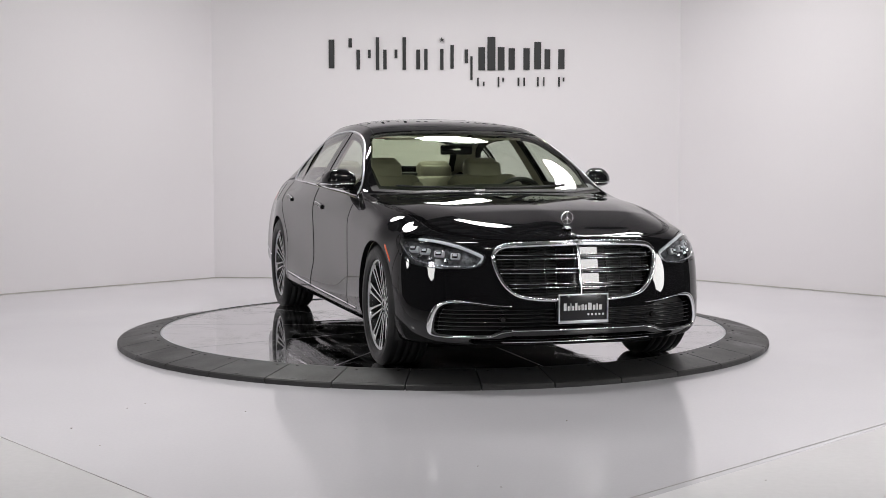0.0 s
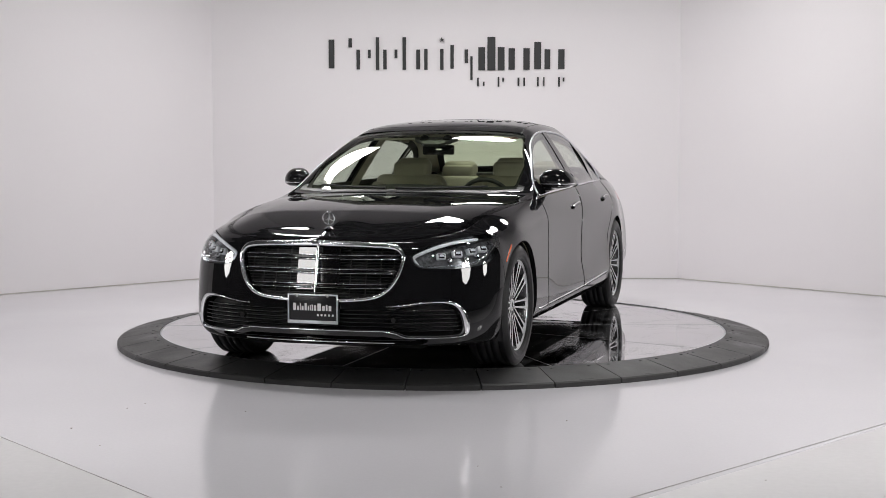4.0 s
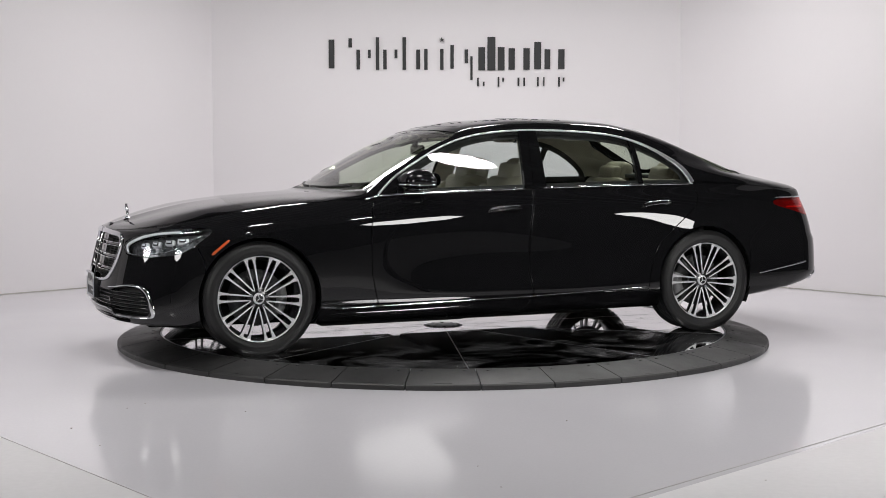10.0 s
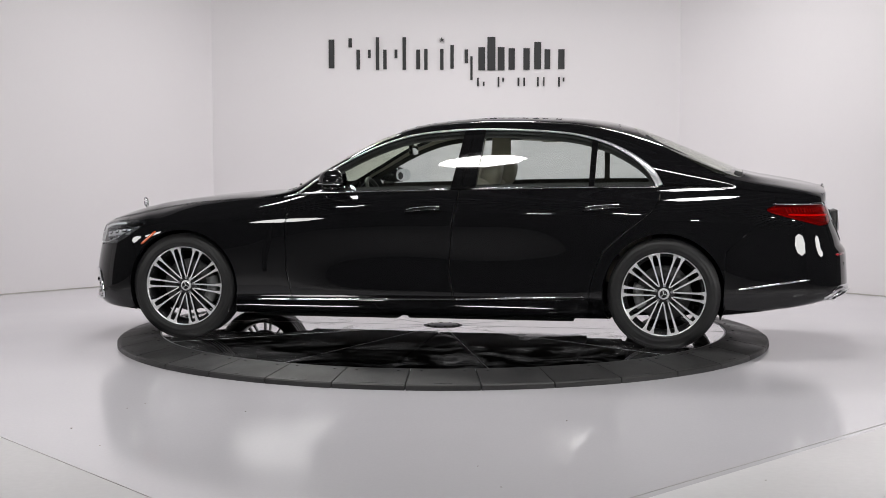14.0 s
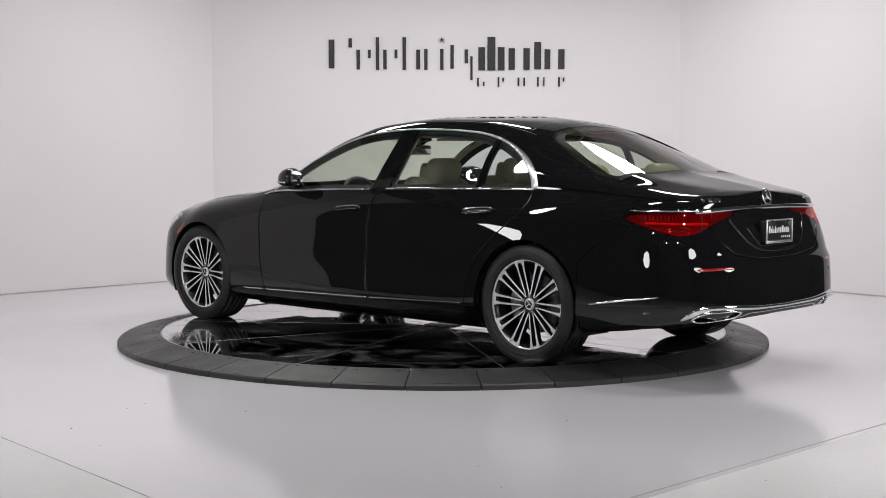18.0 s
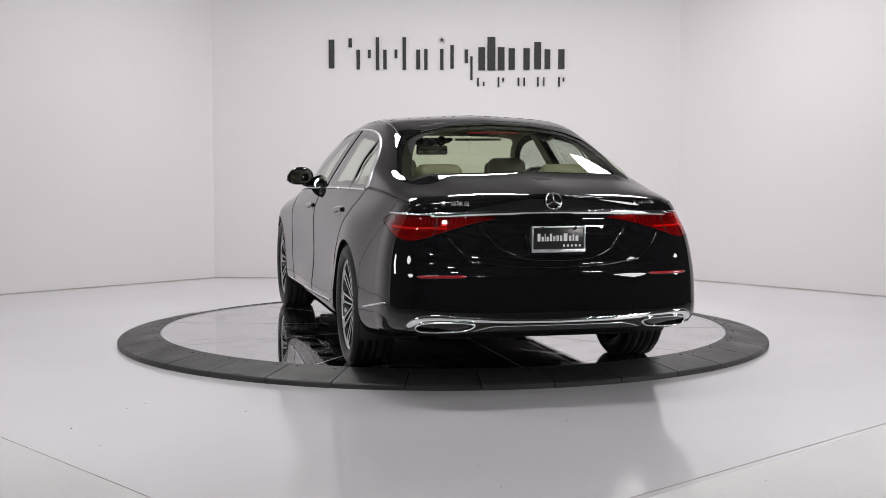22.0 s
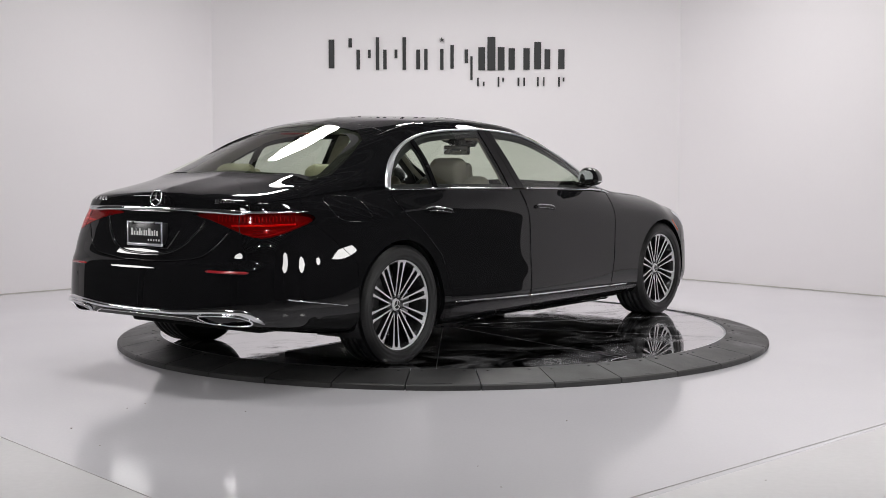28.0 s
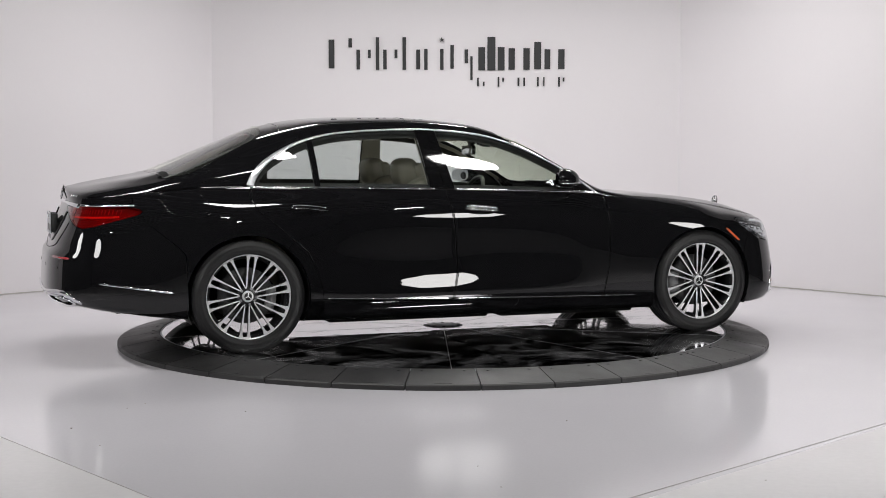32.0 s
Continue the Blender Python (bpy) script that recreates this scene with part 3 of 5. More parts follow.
def panel(name, V, F, mat, parent, side=1, depth=0.012, offset=0.0, label=""):
    """A body panel with edges turned inwards. side 0: both halves in one mesh."""
    if not len(F):
        return None
    N = V[:, 3:6] / (np.linalg.norm(V[:, 3:6], axis=1)[:, None] + 1e-12)
    P = V[:, :3] + N * offset
    if side == 0:
        flip = np.array([1, -1, 1])
        mid = np.abs(P[:, 1]) < 1e-6
        remap = np.where(mid, np.arange(len(P)), np.arange(len(P)) + len(P))
        P, N, F = np.concatenate([P, P * flip]), np.concatenate([N, N * flip]), np.concatenate([F, remap[F][:, ::-1]])
    elif side == -1:
        P, N, F = P * [1, -1, 1], N * [1, -1, 1], F[:, ::-1]
    verts, norms, faces = [P], [N], [F]
    if depth:
        e = np.concatenate([F[:, [0, 1]], F[:, [1, 2]], F[:, [2, 0]]])
        key = np.sort(e, 1)
        u, first, count = np.unique(key, axis=0, return_index=True, return_counts=True)
        edge = e[first[count == 1]]
        if side != 0:  # the middle seam of a half stays open
            edge = edge[~((np.abs(P[edge[:, 0], 1]) < 1e-5) & (np.abs(P[edge[:, 1], 1]) < 1e-5))]
        n = len(edge)
        a, b = P[edge[:, 0]], P[edge[:, 1]]
        na, nb = N[edge[:, 0]], N[edge[:, 1]]
        fl = np.cross(b - a, na)
        fl /= np.linalg.norm(fl, axis=1)[:, None] + 1e-12
        k = len(P)
        verts += [a, b, b - nb * depth, a - na * depth]
        norms += [fl] * 4
        i = np.arange(n)
        faces += [np.stack([k + i + n, k + i, k + i + 3 * n], 1), np.stack([k + i + n, k + i + 3 * n, k + i + 2 * n], 1)]
    P, N, F = np.concatenate(verts), np.concatenate(norms), np.concatenate(faces)
    P, F2 = P, F
    me = mesh_of(name, P, F2, mat, True, N)
    at = SHIFT if parent is car else None
    return part(name, me, None, parent, label, at)


def glass_fit(V, axis, terms, like=None):
    """Smooths a pane to one low polynomial sheet. axis 1: y over x, z; axis 2: z over x, y."""
    a, b = V[:, 0], V[:, 2] if axis == 1 else V[:, 1]
    Q = V if like is None else like  # the sheet that the pane is cut from
    qa, qb = Q[:, 0], Q[:, 2] if axis == 1 else Q[:, 1]
    am, bm_ = qa.mean(), qb.mean() if axis == 1 else 0.0
    A = np.stack([(a - am) ** i * (b - bm_) ** j for i, j in terms], 1)
    bow = 0.24 if axis == 1 else 0.0  # a set upright bow for the side panes
    B = np.stack([(qa - am) ** i * (qb - bm_) ** j for i, j in terms], 1)
    co = np.linalg.lstsq(B, Q[:, axis] + bow * (qb - bm_) ** 2, rcond=None)[0]
    W = V.copy()
    W[:, axis] = A @ co - bow * (b - bm_) ** 2
    da = sum(c * i * (a - am) ** max(i - 1, 0) * (b - bm_) ** j for c, (i, j) in zip(co, terms) if i)
    db = sum(c * j * (a - am) ** i * (b - bm_) ** max(j - 1, 0) for c, (i, j) in zip(co, terms) if j)
    db = db - 2 * bow * (b - bm_) + (.09 if axis == 1 else 0.0)
    N = np.zeros((len(V), 3))
    N[:, axis], N[:, 0], N[:, 2 if axis == 1 else 1] = 1, -da, -db
    W[:, 3:6] = N / np.linalg.norm(N, axis=1)[:, None]
    return W


SIDE_TERMS = [(0, 0), (1, 0), (2, 0), (0, 1)]
REAR_TERMS = [(0, 0), (1, 0), (2, 0), (0, 2), (1, 2)]
SCREEN_TERMS = [(0, 0), (1, 0), (2, 0), (3, 0), (0, 2), (1, 2), (0, 4)]


def curve(pts, n=8, closed=True):
    """A smooth line through the points."""
    P = np.array(pts, float)
    out = []
    m = len(P)
    for i in range(m if closed else m - 1):
        p0, p1, p2, p3 = (P[(i - 1) % m], P[i], P[(i + 1) % m], P[(i + 2) % m]) if closed else (P[max(i - 1, 0)], P[i], P[i + 1], P[min(i + 2, m - 1)])
        for t in np.arange(n) / n:
            out.append(0.5 * (2 * p1 + (p2 - p0) * t + (2 * p0 - 5 * p1 + 4 * p2 - p3) * t * t + (3 * p1 - p0 - 3 * p2 + p3) * t ** 3))
    if not closed:
        out.append(P[-1])
    return np.array(out)


def inside(poly, A, B, r=0.0):
    """Signed distance to an outline, positive within; r rounds it outwards."""
    P = np.array(poly, float)
    Q = np.roll(P, -1, 0)
    best = np.full(len(A), 1e9)
    odd = np.zeros(len(A), bool)
    for (ax, ay), (bx, by) in zip(P, Q):
        ex, ey = bx - ax, by - ay
        t = np.clip(((A - ax) * ex + (B - ay) * ey) / (ex * ex + ey * ey + 1e-15), 0, 1)
        best = np.minimum(best, np.hypot(A - ax - t * ex, B - ay - t * ey))
        if by != ay:
            odd ^= ((ay > B) != (by > B)) & (A < (bx - ax) * (B - ay) / (by - ay) + ax)
    return np.where(odd, best, -best) + r


X = lambda V: V[:, 0]
no = lambda f: (lambda V: -f(V))
both = lambda *fs: (lambda V: np.minimum.reduce([f(V) for f in fs]))
either = lambda *fs: (lambda V: np.maximum.reduce([f(V) for f in fs]))
side_shape = lambda pts, r=0.0: (lambda V: inside(pts, V[:, 0], V[:, 2], r))
front_shape = lambda pts, r=0.0: (lambda V: inside(pts, V[:, 1], V[:, 2], r))
top_shape = lambda pts, r=0.0: (lambda V: inside(pts, V[:, 0], V[:, 1], r))
nose_shape = lambda pts, r=0.0: (lambda V: inside(pts, V[:, 1] - V[:, 0], V[:, 2], r))
tail_shape = lambda pts, r=0.0: (lambda V: inside(pts, V[:, 1] + V[:, 0], V[:, 2], r))
over = lambda xs, zs: (lambda V: V[:, 2] - np.interp(V[:, 0], xs, zs))      # above a line of the side view
ahead = lambda zs, xs: (lambda V: V[:, 0] - np.interp(V[:, 2], zs, xs))     # in front of a line of the side view
vband = lambda lo, hi: (lambda V: np.minimum(V[:, 6] - lo, hi - V[:, 6]) * 0.12)
fore = lambda x: (lambda V: V[:, 0] - x)
aft = lambda x: (lambda V: x - V[:, 0])

WHEEL_X = (0.0, -3.216)
arch = either(both(lambda V: np.hypot(V[:, 0], V[:, 2] - .352) - .383, lambda V: np.hypot(V[:, 0] + 3.216, V[:, 2] - .352) - .388), lambda V: .585 - V[:, 1])

DLO = curve([(-.80, .992), (-.95, 1.108), (-1.13, 1.212), (-1.32, 1.303), (-1.51, 1.364), (-1.70, 1.394), (-1.93, 1.409), (-2.10, 1.410), (-2.27, 1.405), (-2.45, 1.395), (-2.64, 1.373), (-2.82, 1.326), (-2.96, 1.262), (-3.07, 1.190), (-3.14, 1.118), (-3.18, 1.045)], 6, False)
BELT = [(-3.18, 1.036), (-2.80, 1.034), (-2.45, 1.030), (-1.89, 1.018), (-1.33, 1.003), (-.96, .991), (-.80, .980)]
dlo = both(side_shape(list(map(tuple, DLO)) + BELT), vband(6.4, 9.6))
WS = [(-.615, -.2), (-.615, 0), (-.625, .3), (-.66, .52), (-.745, .735), (-1.0, .735), (-1.3, .68), (-1.44, .61), (-1.415, .45), (-1.385, .2), (-1.375, 0), (-1.375, -.2)]
windscreen = both(top_shape(WS), vband(9.38, 20))
RW = [(-2.985, -.2), (-2.985, 0), (-3.0, .25), (-3.04, .46), (-3.12, .56), (-3.3, .625), (-3.5, .668), (-3.64, .695), (-3.70, .67), (-3.72, .42), (-3.725, 0), (-3.725, -.2)]
backlight = both(top_shape(RW), vband(9.0, 20))
LAMP = curve([(-.232, .690), (-.215, .645), (-.16, .626), (-.05, .620), (.15, .622), (.38, .642), (.50, .685), (.585, .745), (.605, .778), (.54, .794), (.34, .789), (.14, .775), (-.06, .745), (-.19, .712)], 6)
headlamp = both(nose_shape(LAMP), fore(.2))
GRILLE = curve([(-.3, .752), (0, .754), (.3, .748), (.43, .737), (.475, .705), (.482, .66), (.455, .57), (.41, .505), (.34, .465), (.2, .447), (0, .442), (-.3, .445)], 8)
grille = both(front_shape(GRILLE), fore(.55))
FOG = [(.445, .402), (.50, .414), (.60, .426), (.68, .430), (.725, .422), (.757, .400), (.777, .362), (.788, .31), (.786, .276), (.772, .262), (.72, .258), (.60, .258), (.51, .262), (.445, .286)]
fog = both(front_shape(FOG), fore(.35))
MIDAIR = [(-.1, .398), (.40, .398), (.445, .402), (.445, .286), (.40, .29), (-.1, .290)]
midair = both(front_shape(MIDAIR), fore(.5))
LOWAIR = [(-.1, .25), (.40, .25), (.46, .235), (.60, .235), (.62, .225), (.58, .205), (-.1, .203)]
lowair = both(front_shape(LOWAIR), fore(.5))
TAIL = curve([(-3.965, .914), (-3.66, .922), (-3.28, .926), (-3.09, .917), (-3.015, .886), (-3.20, .832), (-3.38, .797), (-3.52, .802), (-3.68, .845), (-3.83, .887)], 6)
tail = both(tail_shape(TAIL), aft(-3.7))
hood_back = lambda V: V[:, 0] - np.interp(V[:, 1], [0, .3, .55, .72, .8], [-.575, -.585, -.62, -.70, -.74])
hood = both(vband(7.33, 20), hood_back)
lid_top = both(vband(7.12, 20), lambda V: np.interp(V[:, 1], [0, .4, .6, .66], [-3.745, -3.74, -3.72, -3.70]) - V[:, 0])
LID_FACE = curve([(0, 1.3), (.5, 1.3), (.66, .98), (.655, .92), (.60, .84), (.50, .715), (.42, .676), (.2, .652), (0, .648), (-.2, .652), (-.3, 1.3)], 6)
lid = both(either(lid_top, both(front_shape(LID_FACE), aft(-4.05))), vband(4.0, 20))
FRONT_CUT = ([.28, .48, .77, .955, 1.0], [-.765, -.724, -.718, -.745, -.77])
front_cut = ahead(*FRONT_CUT)
MID_CUT = ([.28, .48, .77, .98, 1.05], [-1.868, -1.828, -1.846, -1.884, -1.89])
mid_cut = ahead(*MID_CUT)
REAR_CUT = ([.27, .41, .52, .63, .757, .885, .96, 1.0, 1.06], [-2.735, -2.752, -2.785, -2.84, -2.985, -3.145, -3.185, -3.185, -3.15])
rear_cut = ahead(*REAR_CUT)
below_belt = both(no(over([-3.3, -2.8, -1.9, -1.0, -.7], [1.040, 1.030, 1.012, .982, .958])), vband(1.5, 8.2))
sill_top = over([-2.8, -1.87, -.77, -.4], [.318, .287, .268, .262])
bumper_f = lambda V: V[:, 0] - np.interp(V[:, 2], [.2, .45, .60, .70, .75], [.33, .335, .345, .39, .46])
bumper_r = lambda V: np.interp(V[:, 2], [.2, .62, .66, .88, .9], [-3.585, -3.60, -3.63, -3.895, -3.905]) - V[:, 0]

GAP = 0.002
CREAM = mottle(material("cream_leather", (0.37, 0.33, 0.265), 0.45), (0.28, 0.255, 0.208), (0.35, 0.32, 0.262), 9, 220, 0.15, (0.38, 0.55))
LINING = mottle(material("pale_headlining", (0.46, 0.43, 0.37), 0.9), (0.43, 0.40, 0.345), (0.49, 0.46, 0.40), 10, 300, 0.1)
FRAMECLOTH = mottle(material("dark_frame_cloth", (0.03, 0.029, 0.028), 0.8), (0.022, 0.021, 0.020), (0.040, 0.038, 0.036), 10, 300, 0.1)
DASH = mottle(material("dark_dashboard", (0.02, 0.02, 0.022), 0.5), (0.016, 0.016, 0.018), (0.026, 0.026, 0.028), 9, 240, 0.15)
GREENGLASS = clear_pane("green_pane", (0.80, 0.86, 0.72))
REDLENS = clear_pane("red_lens", (0.90, 0.15, 0.15))
REDCORE = material("red_reflector", (0.19, 0.006, 0.009), 0.3, 0.0, 0.6, 0.05)
REDBAR = material("bright_red_bar", (0.95, 0.10, 0.07), 0.3)
REDRIB = material("pale_red_rib", (0.42, 0.07, 0.08), 0.25)
AMBER = material("amber_reflector", (0.58, 0.085, 0.02), 0.25, 0, 0.8, 0.05)
REDSMALL = material("red_bumper_reflector", (0.30, 0.010, 0.016), 0.2, 0, 0.8, 0.05)
FRIT = material("printed_glass_border", (0.006, 0.006, 0.0062), 0.7, spec=0.15)
PLATE = material("black_plate", (0.006, 0.006, 0.007), 0.3)
PLATEINK = material("white_plate_ink", (0.75, 0.75, 0.75), 0.5)
LEDWHITE = material("pale_led_guide", (0.86, 0.87, 0.89), 0.25)
MIRRORGLASS = material("mirror_glass", (0.75, 0.77, 0.78), 0.01, 1.0)
# the bowl's dark-to-pale speckle is sparkle painted into its colour
LAMPBOWL = mottle(material("lamp_bowl", (0.1, 0.1, 0.105), 0.22, 0.55), (0.02, 0.02, 0.021), (0.34, 0.34, 0.355), 42, 160)
ALUM = material("cast_aluminium", (0.40, 0.40, 0.41), 0.42, 0.25)
DISC = mottle(material("dull_brake_disc", (0.12, 0.12, 0.12), 0.55, 0.4), (0.08, 0.08, 0.08), (0.15, 0.15, 0.155), 20, 200)


def sy(x, z):
    p, n, _, _ = SKIN.ray_cast(Vector((x, 2, z)), Vector((0, -1, 0)))
    return (np.array(p), np.array(n)) if p else (np.array((x, .9, z)), np.array((0, 1.0, 0)))


def fx(y, z):
    p, n, _, _ = SKIN.ray_cast(Vector((3, max(y, 1e-4), z)), Vector((-1, 0, 0)))
    return (np.array(p), np.array(n)) if p else (np.array((.8, y, z)), np.array((1.0, 0, 0)))


def rx(y, z):
    p, n, _, _ = SKIN.ray_cast(Vector((-7, max(y, 1e-4), z)), Vector((1, 0, 0)))
    return (np.array(p), np.array(n)) if p else (np.array((-4.3, y, z)), np.array((-1.0, 0, 0)))


def tz(x, y):
    p, n, _, _ = SKIN.ray_cast(Vector((x, max(y, 1e-4), 3)), Vector((0, 0, -1)))
    return np.array(p), np.array(n)


def put(name, V, F, mat, parent, s=1, label="", smooth=True):
    V = np.array(V, float)
    if s == -1:
        V = V * [1, -1, 1]
        F = [tuple(f)[::-1] for f in F]
    return part(name, mesh_of(name, V, F, mat, smooth), None, parent, label, SHIFT if parent is car else None)


def put_bm(name, bm, mat, parent, s=1, label=""):
    if s == -1:
        bm.transform(Matrix.Diagonal((1, -1, 1, 1)))
        bmesh.ops.reverse_faces(bm, faces=bm.faces[:])
    return part(name, bm, mat, parent, label, SHIFT if parent is car else None)


def strip(name, path, proj, width, height, mat, parent, s=1, closed=False, lift=0.0, label="", whole=False):
    """A moulding that follows a line on the body. whole: the mirrored line joins it at the middle."""
    pn = [proj(*q) for q in path]
    P, N = np.array([p for p, _ in pn]), np.array([n for _, n in pn])
    if len(N) > 6:
        for _ in range(3):
            N[1:-1] = (N[:-2] + 2 * N[1:-1] + N[2:]) / 4
    W = np.broadcast_to(np.asarray(width, float), (len(P),))
    if whole:
        k = 1 if abs(P[0, 1]) < 1e-3 else 0
        P[0, 1] *= 0 if k else 1
        m = np.array([1, -1, 1])
        N[0, 1] = 0 if k else N[0, 1]
        P, N, W = np.concatenate([(P * m)[:k - 1 if k else None:-1], P]) if k else np.concatenate([(P * m)[::-1], P]), np.concatenate([(N * m)[:0:-1], N]) if k else np.concatenate([(N * m)[::-1], N]), np.concatenate([W[:0:-1], W]) if k else np.concatenate([W[::-1], W])
    V, F = sweep(P, N, W, height, 7, closed, lift)
    return put(name, V, F, mat, parent, s, label)


def line(a, b, n=20):
    return [tuple(np.array(a) * (1 - t) + np.array(b) * t) for t in np.linspace(0, 1, n)]


# --- the large panels
panel("hood", *skin(hood, no(headlamp), no(grille), gap=GAP), PAINT, car, 0)
nose = panel("front_bumper", *skin(bumper_f, no(hood), no(headlamp), no(grille), no(fog), no(midair), no(lowair), arch, vband(1.0, 20), gap=GAP), PAINT, car, 0, .05)
rump = panel("rear_bumper", *skin(bumper_r, no(lid), no(tail), vband(1.0, 7.2), gap=GAP), PAINT, car, 0, .03)
trunk = panel("trunk_lid", *skin(lid, no(tail), gap=GAP), PAINT, car, 0)
roof_zone = [vband(7.0, 20), no(hood), no(lid), no(dlo), no(windscreen), no(backlight), either(no(below_belt), vband(8.2, 20), fore(-.7), aft(-3.19))]
cowl = both(fore(-.80), vband(9.0, 20))
roof = panel("roof", *skin(*roof_zone, no(cowl)), PAINT, car, 0, .03)
panel("cowl", *skin(*roof_zone, cowl), TRIM, car, 0, .02, -.002, "black plastic cowl under the windscreen")
panel("roof_lining", *skin(vband(8.6, 20), aft(-1.30), fore(-3.66), no(windscreen), no(backlight), no(dlo)), LINING, car, 0, 0, -.035, "pale cloth roof lining")
panel("pillar_lining", *skin(vband(8.9, 9.4), aft(-.85), fore(-1.32), no(dlo)), LINING, car, 0, 0, -.03)
panel("rear_pillar_lining", *skin(vband(7.4, 9.4), aft(-2.80), fore(-3.45), no(dlo), no(backlight)), LINING, car, 0, 0, -.045)
panel("underbody", *skin(vband(-1, 1.4), arch), DARK, car, 0, 0)
Vw, Fw = skin(windscreen, gap=.002)
panel("windscreen", glass_fit(Vw, 2, SCREEN_TERMS), Fw, GREENGLASS, car, 0, .004, -.003, "green-tinted windscreen glass")
Vw, Fw = skin(backlight, gap=.002)
panel("rear_window", glass_fit(Vw, 2, REAR_TERMS), Fw, GREENGLASS, car, 0, .004, -.003, "green-tinted rear window glass")
# black printed borders of the fixed glass
panel("screen_border", *skin(windscreen, no(both(top_shape([(-.68, -.2), (-.69, .3), (-.725, .55), (-.785, .715), (-1.0, .722), (-1.39, .645), (-1.375, .4), (-1.355, .2), (-1.35, -.2)]), vband(9.0, 20)))), FRIT, car, 0, 0, -.007)
panel("rear_border", *skin(backlight, no(top_shape([(-3.06, -.2), (-3.06, 0), (-3.08, .25), (-3.10, .42), (-3.17, .51), (-3.4, .585), (-3.60, .632), (-3.66, .61), (-3.675, .3), (-3.675, -.2)]))), FRIT, car, 0, 0, -.007)

b1 = ahead([1.0, 1.42], [-1.824, -1.893])
b2 = ahead([1.0, 1.42], [-1.992, -2.030])
q1 = ahead([1.0, 1.42], [-2.726, -2.742])
q2 = ahead([1.0, 1.42], [-2.764, -2.782])
sail = ahead([.96, 1.16], [-.985, -.93])
bcut = ahead([1.0, 1.42], [-1.892, -1.958])
for s in (1, -1):
    panel("front_fender", *skin(no(bumper_f), no(hood), no(headlamp), front_cut, both(vband(1.4, 7.35), either(sill_top, fore(-.3))), arch, gap=GAP), PAINT, car, s, .03)
    fdoor = panel("front_door", *skin(no(front_cut), mid_cut, sill_top, below_belt, gap=GAP), PAINT, car, s)
    rdoor = panel("rear_door", *skin(no(mid_cut), rear_cut, sill_top, below_belt, arch, gap=GAP), PAINT, car, s, .03)
    sill = panel("sill", *skin(vband(1.0, 5), no(sill_top), fore(-2.86), aft(-.3), arch, gap=GAP), PAINT, car, s)
    quarter = panel("quarter_panel", *skin(both(vband(1.4, 7.2), no(rear_cut), no(bumper_r)), either(below_belt, aft(-3.1)), no(tail), no(lid), no(dlo), arch, gap=GAP), PAINT, car, s, .03)
    # glass and pillars
    sheet, _ = skin(dlo)
    Vw, Fw = skin(dlo, no(sail), b1, gap=.002)
    panel("window_pane", glass_fit(Vw, 1, SIDE_TERMS, sheet), Fw, GLASS, fdoor, s, .004, -.005, "grey-green tinted side window")
    panel("sail_cover", *skin(dlo, sail, gap=.001), GLOSS, fdoor, s, .01, -.002)
    Vw, Fw = skin(dlo, no(b1), bcut, gap=.0015)
    panel("pillar_cover", glass_fit(Vw, 1, SIDE_TERMS, sheet), Fw, GLOSS, fdoor, s, .01, -.001, "gloss black pillar cover")
    Vw, Fw = skin(dlo, no(bcut), b2, gap=.0015)
    panel("pillar_cover", glass_fit(Vw, 1, SIDE_TERMS, sheet), Fw, GLOSS, rdoor, s, .01, -.001, "gloss black pillar cover")
    Vw, Fw = skin(dlo, no(b2), q1, gap=.002)
    panel("window_pane", glass_fit(Vw, 1, SIDE_TERMS, sheet), Fw, GLASS, rdoor, s, .004, -.005, "grey-green tinted side window")
    panel("window_bar", *skin(dlo, no(q1), q2, gap=.001), GLOSS, rdoor, s, .01, -.001)
    Vw, Fw = skin(dlo, no(q2), gap=.002)
    panel("quarter_pane", glass_fit(Vw, 1, SIDE_TERMS, sheet), Fw, GLASS, rdoor, s, .004, -.005, "tinted rear corner window")
    shrink = lambda d: (lambda V: d - dlo(V))
    panel("window_seal", *skin(dlo, either(shrink(.022), both(no(b1), b2), both(no(q1), q2), sail), either(b1, no(b2))), TRIM, fdoor, s, 0, -.012)
    panel("frame_lining", *skin(dlo, shrink(.040), b1, no(sail)), FRAMECLOTH, fdoor, s, 0, -.03)
    panel("frame_lining", *skin(dlo, either(shrink(.040), both(no(b1), b2), both(no(q1), q2)), no(b1)), FRAMECLOTH, rdoor, s, 0, -.03)
    # door insides
    panel("door_lining", *skin(no(front_cut), mid_cut, sill_top, below_belt), CREAM, fdoor, s, 0, -.07)
    panel("door_lining", *skin(no(mid_cut), rear_cut, sill_top, below_belt), CREAM, rdoor, s, 0, -.07)
    # bright window surround
    k0 = [tuple(p) for p in DLO]
    xs = [p[0] for p in k0]
    wide = np.interp(xs, [-3.3, -3.18, -3.07, -2.9, -2.6, -.8], [.046, .046, .040, .025, .014, .014])
    strip("window_trim", k0, sy, wide, .006, SATIN, roof, s, label="bright chrome window surround")
    strip("belt_trim", [q for a, b in zip(BELT[::-1], BELT[-2::-1]) for q in line(a, b, 8)[:-1] if q[0] > -1.885], sy, .014, .006, CHROME, fdoor, s, label="bright chrome waist moulding")
    strip("belt_trim", [q for a, b in zip(BELT[::-1], BELT[-2::-1]) for q in line(a, b, 8) if q[0] < -1.893], sy, .014, .006, CHROME, rdoor, s, label="bright chrome waist moulding")
